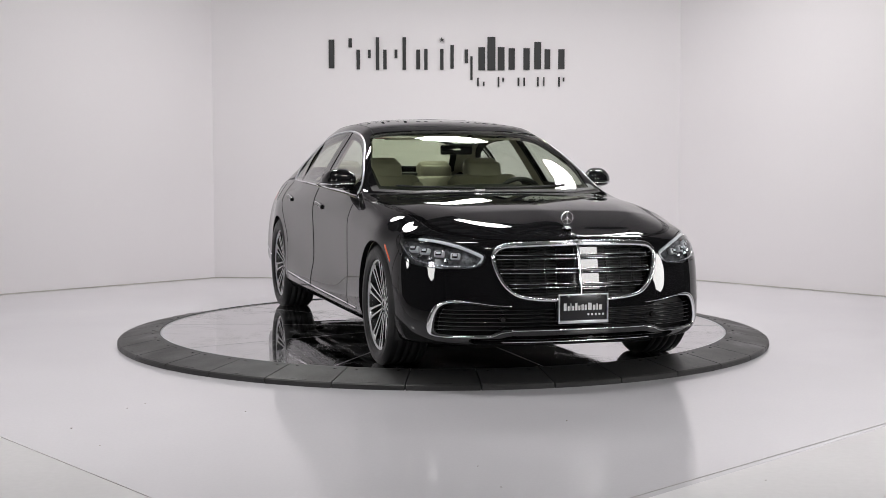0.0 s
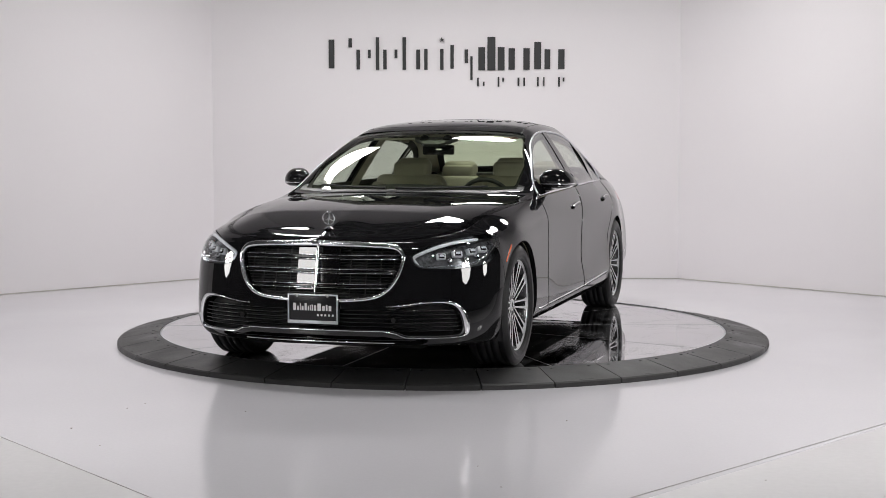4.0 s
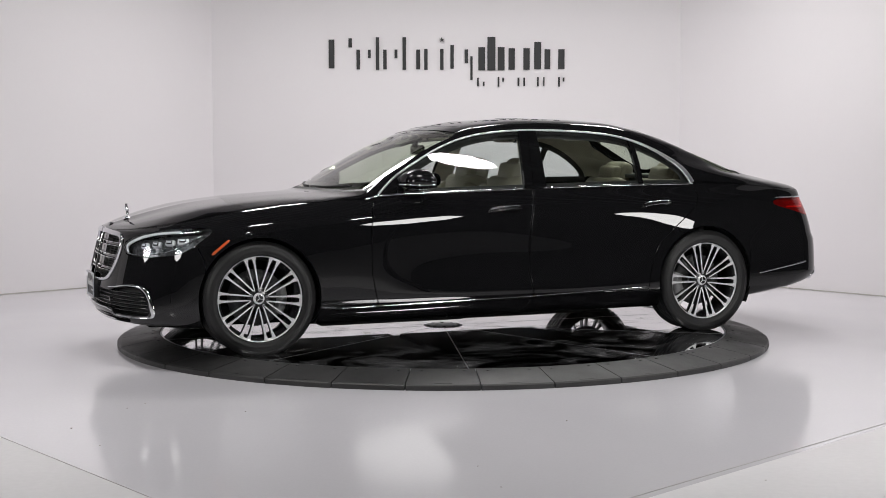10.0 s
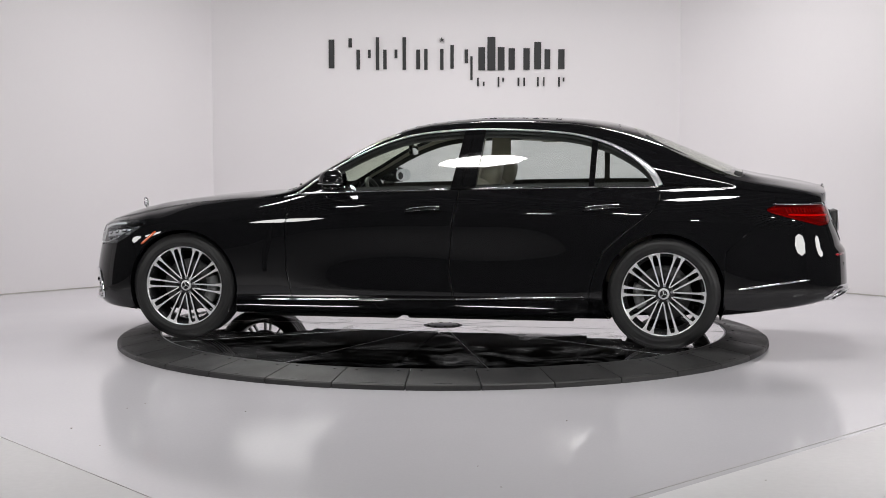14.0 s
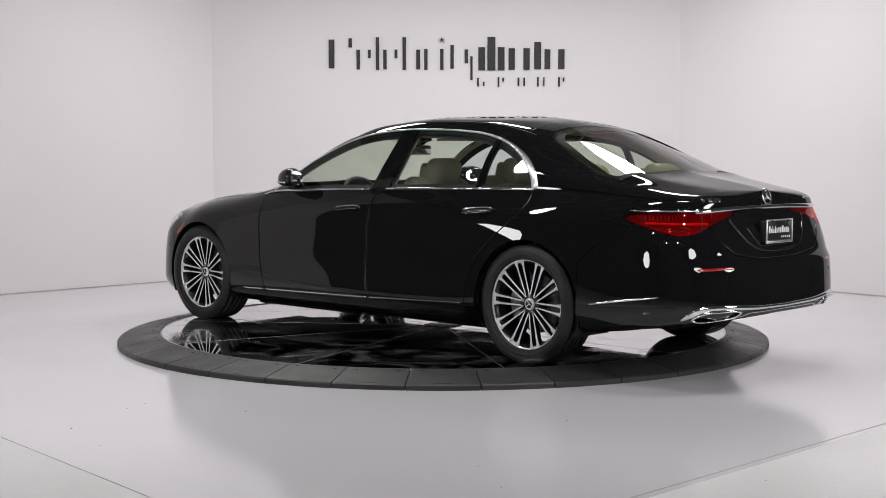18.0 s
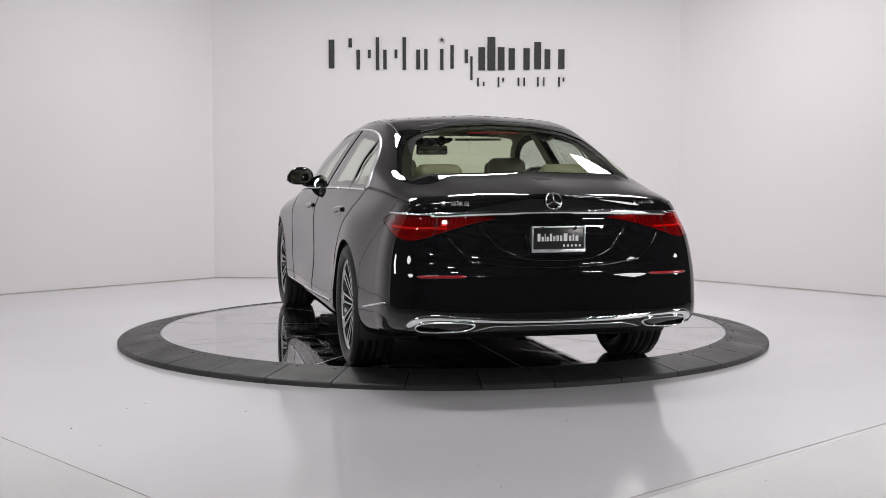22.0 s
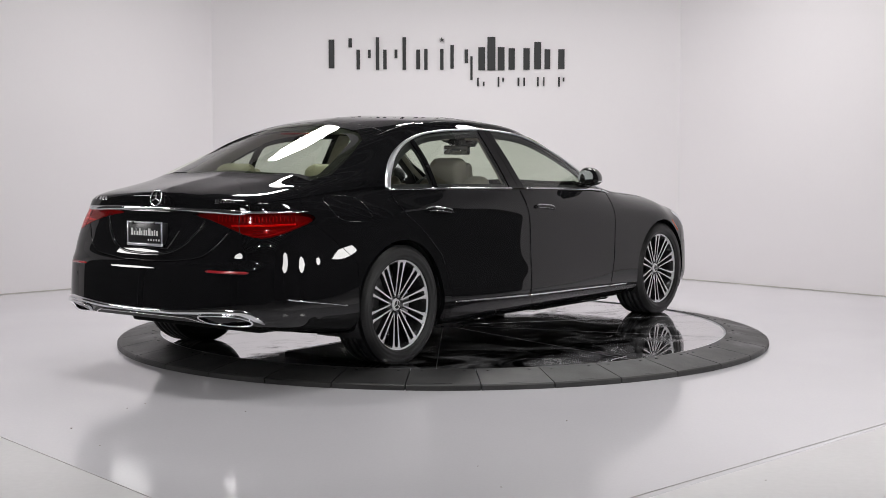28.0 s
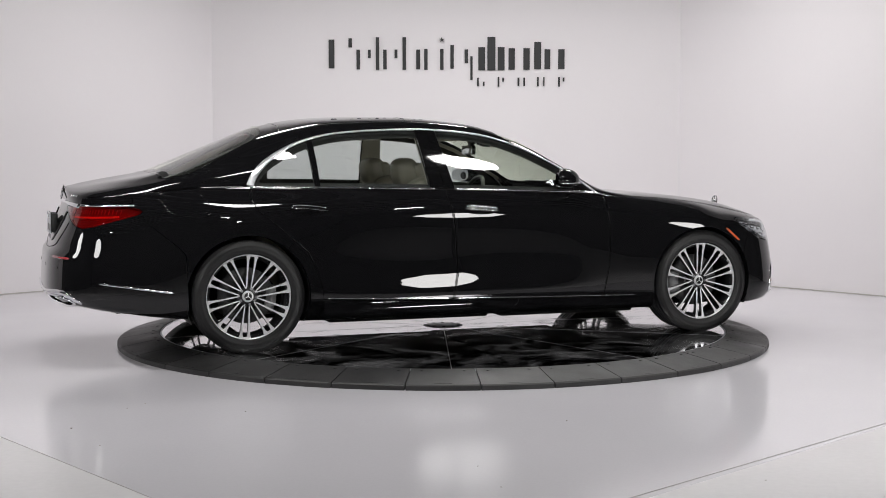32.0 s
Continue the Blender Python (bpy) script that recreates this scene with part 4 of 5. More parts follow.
    strip("corner_trim", line((-.80, .984), (-.70, .958), 6), sy, [.014, .014, .013, .012, .011, .009], .005, CHROME, roof, s)
    # sill mouldings
    strip("sill_trim", line((-.525, .276), (-.757, .279), 10), sy, .010, .005, CHROME, sill, s, label="thin chrome sill moulding")
    strip("sill_trim", line((-.775, .279), (-1.856, .301), 40), sy, .010, .005, CHROME, fdoor, s, label="thin chrome sill moulding")
    strip("sill_trim", line((-1.876, .302), (-2.715, .331), 30), sy, .010, .005, CHROME, rdoor, s, label="thin chrome sill moulding")
    strip("bumper_trim", line((-3.678, .392), (-4.12, .460), 24), sy, [.006] + [.012] * 22 + [.006], .005, CHROME, rump, s, label="thin chrome bumper moulding")
    # handles
    for d, (hx, hz) in ((fdoor, (-1.656, .880)), (rdoor, (-2.822, .896))):
        cup = [sy(hx + .115 * math.cos(a), hz - .006 + .026 * math.sin(a)) for a in np.linspace(0, 2 * math.pi, 28, endpoint=False)]
        V = [p + n * .0012 for p, n in cup]
        put("handle_cup", V + [np.mean(V, 0)], [(i, (i + 1) % 28, 28) for i in range(28)], GLOSS, d, s)
        path = line((hx + .118, hz - .013), (hx - .118, hz + .006), 22)
        path = [(x, z + .012 * (1 - ((i - 10.5) / 10.5) ** 4)) for i, (x, z) in enumerate(path)]
        strip("door_handle", path, sy, [.010] + [.020] * 20 + [.012], .012, PAINT, d, s, lift=.004, label="flush black door handle")
        strip("handle_trim", [(x, z + .010) for x, z in path[1:-1]], sy, .010, .012, CHROME, d, s, lift=.006, label="chrome handle edge")
        strip("handle_trim", [(x, z - .010) for x, z in path[2:-2]], sy, .004, .010, CHROME, d, s, lift=.005)
    # rolled panel edges beside the shut lines
    for ob, cut, z0, z1, dx in ((fdoor, FRONT_CUT, .285, .95, -.006), (fdoor, MID_CUT, .305, 1.0, .006), (rdoor, MID_CUT, .305, 1.0, -.006), (rdoor, REAR_CUT, .56, 1.02, .006)):
        strip("panel_edge", [(np.interp(z, *cut) + dx, z) for z in np.linspace(z0, z1, 40)], sy, .005, .0022, PAINT, ob, s)
    # side marker
    strip("side_marker", line((.300, .636), (.192, .724), 10), sy, [.008] + [.017] * 8 + [.010], .003, AMBER, nose, s, label="amber side marker")
    for q in ((.42, .55),):
        p, n = sy(*q)
        bm = bmesh.new()
        bmesh.ops.create_cone(bm, cap_ends=True, segments=16, radius1=.010, radius2=.009, depth=.003, matrix=Matrix.Translation(p) @ Vector(n).to_track_quat("Z", "Y").to_matrix().to_4x4())
        put_bm("parking_sensor", bm, GLOSS, nose, s)

    # --- headlamps
    lampV, lampF = skin(headlamp)
    hl = panel("headlamp", lampV, lampF, LAMPBOWL, car, s, 0, -.055, "clear headlamp with a pale light guide along its upper edge")
    panel("lens", *skin(headlamp, gap=.001), LENS, hl, s, .05)

    def lamp_point(a, z, back):
        lo_y, hi_y = .2, .96
        for _ in range(30):
            y = (lo_y + hi_y) / 2
            p, n = fx(y, z)
            if y - p[0] < a:
                lo_y = y
            else:
                hi_y = y
        return p - n * back, n
    guide = [(-.185, .642), (-.208, .668), (-.195, .692), (-.06, .733), (.02, .750), (.14, .768), (.25, .776), (.36, .779)]
    strip("light_guide", [tuple(q) for q in curve(guide, 6, False)], lambda a, z: lamp_point(a, z, .012), [.012] * 10 + [.019] * (6 * 7 - 10) + [.008] * (1), .006, LEDWHITE, hl, s, label="pale running-light guide")
    strip("chrome_rim", [tuple(q) for q in curve([(-.20, .650), (-.17, .636), (-.08, .631), (.05, .632), (.2, .643), (.34, .668), (.46, .712), (.56, .760)], 6, False)], lambda a, z: lamp_point(a, z, .01), .008, .006, CHROME, hl, s)
    for a, z, w in ((.0, .693, .040), (.14, .706, .044), (.28, .720, .044), (.40, .733, .05)):
        p, n = lamp_point(a, z, .040)
        mt = Matrix.Translation(p) @ Vector(n).to_track_quat("X", "Z").to_matrix().to_4x4()
        bm = box_bm(0, 0, 0, .03, w * 1.35, .036, .008)
        bm.transform(mt)
        put_bm("projector", bm, SILVER, hl, s, "silver projector bezel")
        bm = box_bm(.016, 0, .001, .006, w * .82, .024, .002)
        bm.transform(mt)
        put_bm("projector_frame", bm, DARK, hl, s)
        bm = box_bm(.020, 0, .003, .004, w * .62, .012, .002)
        bm.transform(mt)
        put_bm("projector_lens", bm, LEDWHITE, hl, s)
    for a, z in ((.07, .668), (.22, .675), (.33, .69)):
        p, n = lamp_point(a, z, .04)
        bm = bmesh.new()
        bmesh.ops.create_uvsphere(bm, u_segments=12, v_segments=8, radius=.016, matrix=Matrix.Translation(p))
        put_bm("reflector_cell", bm, CHROME, hl, s)

    # --- tail lamps
    tl = panel("tail_lamp", *skin(tail), REDCORE, car, s, 0, -.028, "red wedge-shaped tail lamp")
    panel("lens", *skin(tail, gap=.001), REDLENS, tl, s, .03)

    def tail_point(b, z, back):
        lo_y, hi_y = .15, .95
        for _ in range(30):
            y = (lo_y + hi_y) / 2
            p, n = rx(y, z)
            if y + p[0] < b:
                lo_y = y
            else:
                hi_y = y
        return p - n * back, n
    for z0, w, m in ((.866, .011, REDBAR), (.850, .003, REDRIB), (.840, .003, REDRIB), (.830, .003, REDRIB), (.820, .003, REDRIB)):
        inset = abs(z0 - .87) * 3
        strip("light_bar", [(b, z0 + .012 * (b + 3.4)) for b in np.linspace(-3.70 + inset * 2.2, -3.12 - inset * 3.2, 30)], lambda b, z: tail_point(b, z, .018), w, .006, m, tl, s)
    for b in np.linspace(-3.78, -3.16, 22):
        strip("rib", [(b, z) for z in np.linspace(.886, .912, 5)], lambda b, z: tail_point(b, z, .02), .007, .004, REDRIB, tl, s)
    strip("light_bar", [tuple(q) for q in curve([(-3.86, .897), (-3.68, .853), (-3.53, .812), (-3.39, .808), (-3.22, .838), (-3.06, .880)], 6, False)], lambda b, z: tail_point(b, z, .014), .005, .005, REDRIB, tl, s)
    strip("lamp_split", [(-3.585 + .02 * math.sin(z * 20), z) for z in np.linspace(.812, .920, 8)], lambda b, z: tail_point(b, z, -.0005), .004, .001, TRIM, tl, s)
    # rear reflectors and exhaust trims
    strip("reflector", line((.505, .612), (.748, .609), 16), rx, [.005] + [.015] * 14 + [.005], .003, REDSMALL, rump, s, label="red bumper reflector")
    ex = [(.752, .338), (.742, .358), (.70, .371), (.62, .375), (.53, .374), (.478, .367), (.464, .353), (.50, .329), (.56, .319), (.66, .317), (.728, .321)]
    loop = [tuple(q) for q in curve(ex, 5)]
    pn = [rx(*q) for q in loop]
    P = np.array([p for p, _ in pn])
    P[:, 0] = np.minimum(P[:, 0], np.interp(P[:, 1], [.5, .66, .76], [-4.30, -4.285, -4.245])) - .006
    Nn = np.array([(-1, .25, 0)] * len(P)) / math.hypot(1, .25)
    V, F = sweep(P, Nn, .012, .014, 7, True)
    exh = put("exhaust_trim", V, F, CHROME, rump, s, "chrome exhaust surround")
    inner = P * [1, .97, 1] + [.07, 0, 0]
    n_ = len(P)
    put("exhaust_mouth", np.concatenate([P, inner, [inner.mean(0)]]), [(i, (i + 1) % n_, n_ + (i + 1) % n_, n_ + i) for i in range(n_)] + [(n_ + i, n_ + (i + 1) % n_, 2 * n_) for i in range(n_)], TRIM, exh, s)
    # bumper sensors at the back
    for q in ((.62, .545), (.25, .545)):
        p, n = rx(*q)
        bm = bmesh.new()
        bmesh.ops.create_cone(bm, cap_ends=True, segments=16, radius1=.010, radius2=.009, depth=.003, matrix=Matrix.Translation(p) @ Vector(n).to_track_quat("Z", "Y").to_matrix().to_4x4())
        put_bm("parking_sensor", bm, GLOSS, rump, s)

loop = curve([(-3.73, 1.004), (-3.715, .925), (-3.66, .876), (-3.50, .860), (-3.445, .885), (-3.455, .948), (-3.52, 1.003)], 6)
strip("fuel_door", [tuple(q) for q in loop], sy, .006, .002, PAINT, quarter, -1, closed=True, label="thin outline of the fuel door")
# rear chrome: bar on the lid, bumper moulding, dark lower panel
strip("lid_bar", [(y, .926 + .012 * (1 - (y / .66) ** 2)) for y in np.linspace(0, .655, 30)], rx, .027, .008, CHROME, trunk, whole=True, label="chrome bar across the trunk lid")
for s in (1, -1):
    strip("lamp_bar", [(b, .931 - .006 * (b + 3.6) ** 2) for b in np.linspace(-3.60, -3.07, 24)], lambda b, z: tail_point(b, z, 0), [.012] * 20 + [.010, .008, .006, .003], .004, CHROME, quarter if s < 0 else rump, s)
bar_y = np.linspace(0, .795, 48)
strip("bumper_bar", [(y, np.interp(y, [0, .3, .5, .65, .72, .765, .795], [.374, .379, .391, .397, .392, .374, .335])) for y in bar_y], rx, np.interp(bar_y, [0, .4, .55, .72, .77, .795], [.022, .026, .034, .038, .042, .022]), .010, CHROME, rump, whole=True, label="chrome moulding between the exhausts")
strip("diffuser_bar", [(y, np.interp(y, [0, .36, .43, .47], [.352, .352, .335, .318])) for y in np.linspace(0, .47, 26)], rx, .008, .005, CHROME, rump, whole=True)
strip("lid_crease", [tuple(q) for q in curve([(0, .689), (.1, .691), (.2, .703), (.285, .738), (.34, .785), (.385, .84), (.405, .882)], 6, False)], rx, .014, .007, PAINT, trunk, whole=True)
strip("lid_edge", [tuple(q) for q in curve([(0, .651), (.2, .655), (.41, .680), (.49, .716), (.545, .765), (.585, .82)], 6, False)], rx, .006, .004, PAINT, trunk, whole=True)
panel("diffuser", *skin(both(front_shape([(-.1, .36), (.40, .36), (.47, .335), (.47, .2), (-.1, .2)]), aft(-4.2))), TRIM, rump, 0, .01, .003, "black textured diffuser")

# --- grille
gr = panel("grille", *skin(grille), TRIM, car, 0, 0, -.075, "black louvred grille in a chrome surround")
G0 = [tuple(q) for q in GRILLE if q[0] > -1e-6]
G0 = sorted([q for q in G0], key=lambda q: math.atan2(q[1] - .6, q[0]))
RIM_PATH = [(0.0, .441)] + [q for q in G0 if q[0] > .01] + [(0.0, .757)]
RIM_WIDE = [np.interp(z, [.44, .60, .70, .74, .76], [.020, .021, .024, .032, .034]) for _, z in RIM_PATH]
strip("surround", RIM_PATH, fx, RIM_WIDE, .014, SATINBAR, gr, whole=False, label="chrome grille surround")
strip("surround", RIM_PATH, fx, RIM_WIDE, .014, SATINBAR, gr, -1, label="chrome grille surround")


def recess(d):
    def f(y, z):
        p, n = fx(y, z)
        return p - np.array((1, 0, 0)) * d, np.array((1.0, .0, .0)) * .98 + np.array((0, 0, .15))
    return f


def half_width(z):
    return np.interp(z, [.45, .47, .505, .57, .66, .70, .735, .75], [.15, .31, .40, .452, .478, .470, .42, .3])


for z in (.680, .603, .523):
    w = half_width(z) - .012
    for dz in (.0105, -.0105):
        strip("louvre", [(y, z + dz) for y in np.linspace(0, w, 24)], recess(.012), .0055, .012, CHROME, gr, whole=True, label="chrome grille louvre")
    strip("louvre_back", [(y, z) for y in np.linspace(0, w, 16)], recess(.022), .022, .008, GLOSS, gr, whole=True)
for z in np.arange(.462, .748, .0155):
    w = half_width(z) - .012
    strip("fine_slat", [(y, z) for y in np.linspace(0, w, 12)], recess(.048), .005, .012, TRIM, gr, whole=True)
for y in (.18, .27, .35, .42):
    for s in (1, -1):
        zz = [z for z in np.linspace(.47, .735, 14) if half_width(z) > y + .015]
        strip("fine_post", [(y, z) for z in zz], recess(.050), .003, .010, TRIM, gr, s)
for s in (1, -1):
    V = []
    for z in (.50, .735):
        for y in (.012, .125):
            p, _ = fx(y, z)
            V.append(p - np.array((.026, 0, 0)))
    put("camera_cover", V, [(0, 1, 3, 2)], GLOSS, gr, s, "gloss black radar cover")
strip("middle_bar", [(0.0, z) for z in np.linspace(.46, .748, 16)], recess(.004), .016, .012, CHROME, gr, label="chrome upright grille bar")

# --- lower air intakes
for s in (1, -1):
    fg = panel("side_intake", *skin(fog), TRIM, car, s, 0, -.05, "black slatted air intake with a chrome surround")
    for z in (.283, .305, .327, .349, .371, .393):
        strip("slat", [(y, z) for y in np.linspace(.44, np.interp(z, [.27, .31, .365, .404], [.780, .780, .770, .745]), 18)], recess(.024), .009, .010, GLOSS, fg, s)
    ringf = [(.40, .416), (.50, .423), (.59, .436), (.68, .442), (.738, .434), (.774, .410), (.796, .368), (.808, .315), (.808, .275), (.790, .254), (.74, .247), (.66, .247), (.53, .249), (.49, .256), (.455, .272), (.40, .279)]
    crv = [tuple(q) for q in curve(ringf, 5, False)]
    wid = np.interp(np.arange(len(crv)), [0, 12, 20, 28, 37, 41, 46, 60, len(crv) - 1], [.006, .010, .020, .030, .036, .028, .010, .007, .006])
    strip("surround", crv, fx, wid, .009, CHROME, fg, s, label="chrome intake surround")
    p, n = fx(.45, .345)
    bm = bmesh.new()
    bmesh.ops.create_cone(bm, cap_ends=True, segments=18, radius1=.017, radius2=.014, depth=.02, matrix=Matrix.Translation(p) @ Matrix.Rotation(math.pi / 2, 4, "Y"))
    put_bm("radar_sensor", bm, GLOSS, fg, s)
mg = panel("middle_intake", *skin(midair), TRIM, car, 0, 0, -.05, "black middle air intake")
for z in (.305, .327, .349, .371, .393):
    strip("slat", [(y, z) for y in np.linspace(0, .44, 12)], recess(.024), .010, .010, GLOSS, mg, whole=True)
lg = panel("lower_intake", *skin(lowair), TRIM, car, 0, 0, -.05, "black lower air intake")
strip("slat", [(y, .228) for y in np.linspace(0, .55, 16)], recess(.02), .008, .010, GLOSS, lg, whole=True)
strip("bumper_line", [(y, .283) for y in np.linspace(0, .40, 20)], fx, .008, .006, CHROME, nose, whole=True, label="thin chrome bumper line")
strip("lip_line", [(y, .216) for y in np.linspace(0, .44, 30)], fx, .008, .006, CHROME, nose, whole=True, label="thin chrome lip line")

# --- ornament and badges: plain rings
orn = part("hood_ornament", tube_bm([(.655 + .006 * math.sin(a), .035 * math.cos(a), .886 + .036 * math.sin(a)) for a in np.linspace(0, 2 * math.pi, 32, endpoint=False)], .0035, 8, True), CHROME, car, "upright chrome ring ornament", SHIFT)
put_bm("ornament_bar", tube_bm([(.655, 0, .85), (.655, 0, .92)], .0035, 8), CHROME, orn)
for s in (1, -1):
    put_bm("ornament_bar", tube_bm([(.655, 0, .888), (.655, .029, .868)], .0032, 8), CHROME, orn, s)
p, n = tz(.655, 0)
bm = lathe_bm([(0, .012), (.012, .011), (.020, .004), (.028, 0)], 20, "z")
bm.transform(Matrix.Translation(p))
put_bm("ornament_foot", bm, CHROME, orn)


def ring_badge(point, normal, r, parent):
    m = Matrix.Translation(Vector(point) + Vector(normal) * .004) @ Vector(normal).to_track_quat("Z", "Y").to_matrix().to_4x4()
    bm = tube_bm([(r * math.cos(a), r * math.sin(a), 0) for a in np.linspace(0, 2 * math.pi, 32, endpoint=False)], r * .11, 8, True)
    bm.transform(m)
    b = put_bm("round_badge", bm, CHROME, parent, label="plain chrome ring badge")
    for k in range(3):
        a = math.pi / 2 + k * 2 * math.pi / 3
        bm = tube_bm([(0, 0, 0), (r * .9 * math.cos(a), r * .9 * math.sin(a), 0)], r * .10, 6)
        bm.transform(m)
        put_bm("badge_bar", bm, CHROME, b)
    return b


p, n = tz(.762, 0)
ring_badge(p, (n[0], 0, n[2]), .017, nose)
p, n = rx(0.0, .998)
ring_badge(p + np.array((-.004, 0, 0)), (-.97, 0, .2), .045, trunk)
# model plates at both ends of the lid: plain chrome bars
for y0, widths in ((.60, (.022, 0, .03, .03, .03)), (-.455, (.03, .016, .016, .016, .016, .016))):
    y = y0
    for w in widths:
        if w:
            p, n = rx(abs(y - w / 2), .987)
            bm = box_bm(0, 0, 0, .004, w * .86, .022 if w > .02 else .015, .0015)
            bm.transform(Matrix.Translation((p[0] - .001, math.copysign(p[1], y), p[2])) @ Vector((n[0], math.copysign(n[1], y), n[2])).to_track_quat("X", "Z").to_matrix().to_4x4())
            put_bm("badge_bar", bm, CHROME, trunk)
            y -= w + .004
        else:
            y -= .02


def number_plate(name, x, z0, z1, face, parent, label):
    """A framed plate at x; face 1 looks forward."""
    w, h, zc = .312, z1 - z0, (z0 + z1) / 2
    pl = put_bm(name, box_bm(x, 0, zc, .008, w - .02, h - .02, .003), PLATE, parent, label=label)
    xo = x + face * .006
    edge = [(xo, sy_ * (w / 2 - .012), zc + sz_ * (h / 2 - .014)) for sy_, sz_ in ((-1, -1), (1, -1), (1, 1), (-1, 1))]
    for i in range(4):
        a, b = np.array(edge[i]), np.array(edge[(i + 1) % 4])
        c, d = (a + b) / 2, np.abs(b - a)
        wide = .018 if i == 0 else .009
        put_bm("plate_frame", box_bm(c[0], c[1], c[2], .010, d[1] + .010 if d[1] > d[2] else .009, d[2] + .010 if d[2] > d[1] else wide, .004), SATIN, pl, label="chrome plate frame")
    y = -.118
    for wd, hh in ((.020, .040), (.014, .024), (.006, .040), (.014, .024), (.016, .040), (.010, .026), (.006, .030), (.010, .032), (.016, .030), (.026, .040), (.018, .028), (.012, .034), (.020, .028)):
        put_bm("plate_bar", box_bm(xo - face * .0015, face * (y + wd / 2), zc + .003 + (hh - .03) / 2, .001, wd * .8, hh), PLATEINK, pl)
        y += wd + .0035
    for k in range(5):
        put_bm("plate_bar", box_bm(xo - face * .0015, face * (.030 + .022 * k), zc - .036, .001, .011, .011), PLATEINK, pl)
    for yy in (-.09, .09):
        bm = bmesh.new()
        bmesh.ops.create_cone(bm, cap_ends=True, segments=12, radius1=.009, radius2=.007, depth=.006, matrix=Matrix.Translation((xo + face * .003, yy, z1 - .020)) @ Matrix.Rotation(math.pi / 2, 4, "Y"))
        put_bm("plate_screw", bm, CHROME, pl)
    return pl


PLATE_X = fx(0.0, .44)[0][0] + .022
number_plate("number_plate", PLATE_X, .312, .490, 1, nose, "black dealer plate in a chrome frame")
put_bm("plate_holder", box_bm(PLATE_X - .018, 0, .385, .03, .29, .12, .004), TRIM, nose)
number_plate("number_plate", rx(0.0, .735)[0][0] - .016, .724, .878, -1, trunk, "black dealer plate in a chrome frame")
put_bm("plate_holder", box_bm(rx(0.0, .735)[0][0] + .006, 0, .80, .04, .29, .12, .004), TRIM, trunk)

# --- mirrors
for s in (1, -1):
    bm = bmesh.new()
    bmesh.ops.create_uvsphere(bm, u_segments=32, v_segments=20, radius=1.0)
    for v in bm.verts:
        x, y, z = v.co
        if x < 0:
            x *= .50
        v.co = (-1.066 + .115 * x - .05 * y, .932 + .106 * math.copysign(abs(y) ** .72, y), 1.074 + (.076 if z > 0 else .056) * (1 - .34 * max(y, 0) ** 2) * math.copysign(abs(z) ** (.95 if z > 0 else .6), z) - .006 * max(y, 0))
    for f in bm.faces:
        f.smooth = True
    mir = put_bm("door_mirror", bm, PAINT, car, s, "gloss black door mirror with a chrome line")
    put_bm("mirror_arm", box_bm(-1.03, .865, 1.022, .09, .10, .03, .012, 3), GLOSS, mir, s)
    bm = bmesh.new()
    bmesh.ops.create_circle(bm, cap_ends=True, segments=32, radius=1)
    for v in bm.verts:
        v.co = (-1.1255 - .04 * math.copysign(abs(v.co.x) ** .75, v.co.x), .937 + .085 * math.copysign(abs(v.co.x) ** .75, v.co.x), 1.080 + .048 * math.copysign(abs(v.co.y) ** .75, v.co.y))
    bmesh.ops.recalc_face_normals(bm, faces=bm.faces[:])
    put_bm("mirror_glass", bm, MIRRORGLASS, mir, s)
    arc = [(-1.066 + .1175 * math.cos(a) * (1 if math.cos(a) > 0 else .50) - .05 * math.sin(a), .932 + .1070 * math.copysign(abs(math.sin(a)) ** .72, math.sin(a)), 1.050) for a in np.linspace(-.7, 1.75, 24)]
    put_bm("mirror_line", tube_bm(arc, .0055, 6), CHROME, mir, s, "chrome mirror line")

# --- shut lines of the glass roof and its side mouldings
for s in (1, -1):
    strip("roof_moulding", [(x, np.interp(x, [-3.0, -2.6, -2.1, -1.65, -1.42], [.575, .566, .566, .575, .598])) for x in np.linspace(-1.42, -3.0, 50)], tz, .007, .0012, TRIM, roof, s)
for x0 in (-1.485, -2.02, -2.885):
    strip("roof_joint", [(x0 - .05 * (y / .56) ** 2, y) for y in np.linspace(0, .56, 24)], tz, .006, .0012, TRIM, roof, whole=True)

# --- wipers and cowl
for y0, y1 in ((.55, -.05), (-.12, -.62)):
    pts = [tuple(tz(-.622 - .125 * abs((y0 + (y1 - y0) * t) / .62) ** 2.2, abs(y0 + (y1 - y0) * t))[0] * [1, math.copysign(1, y0 + (y1 - y0) * t), 1] + [0, 0, .003]) for t in np.linspace(0, 1, 10)]
    put_bm("wiper", tube_bm(pts, .007, 6), TRIM, car, 1)

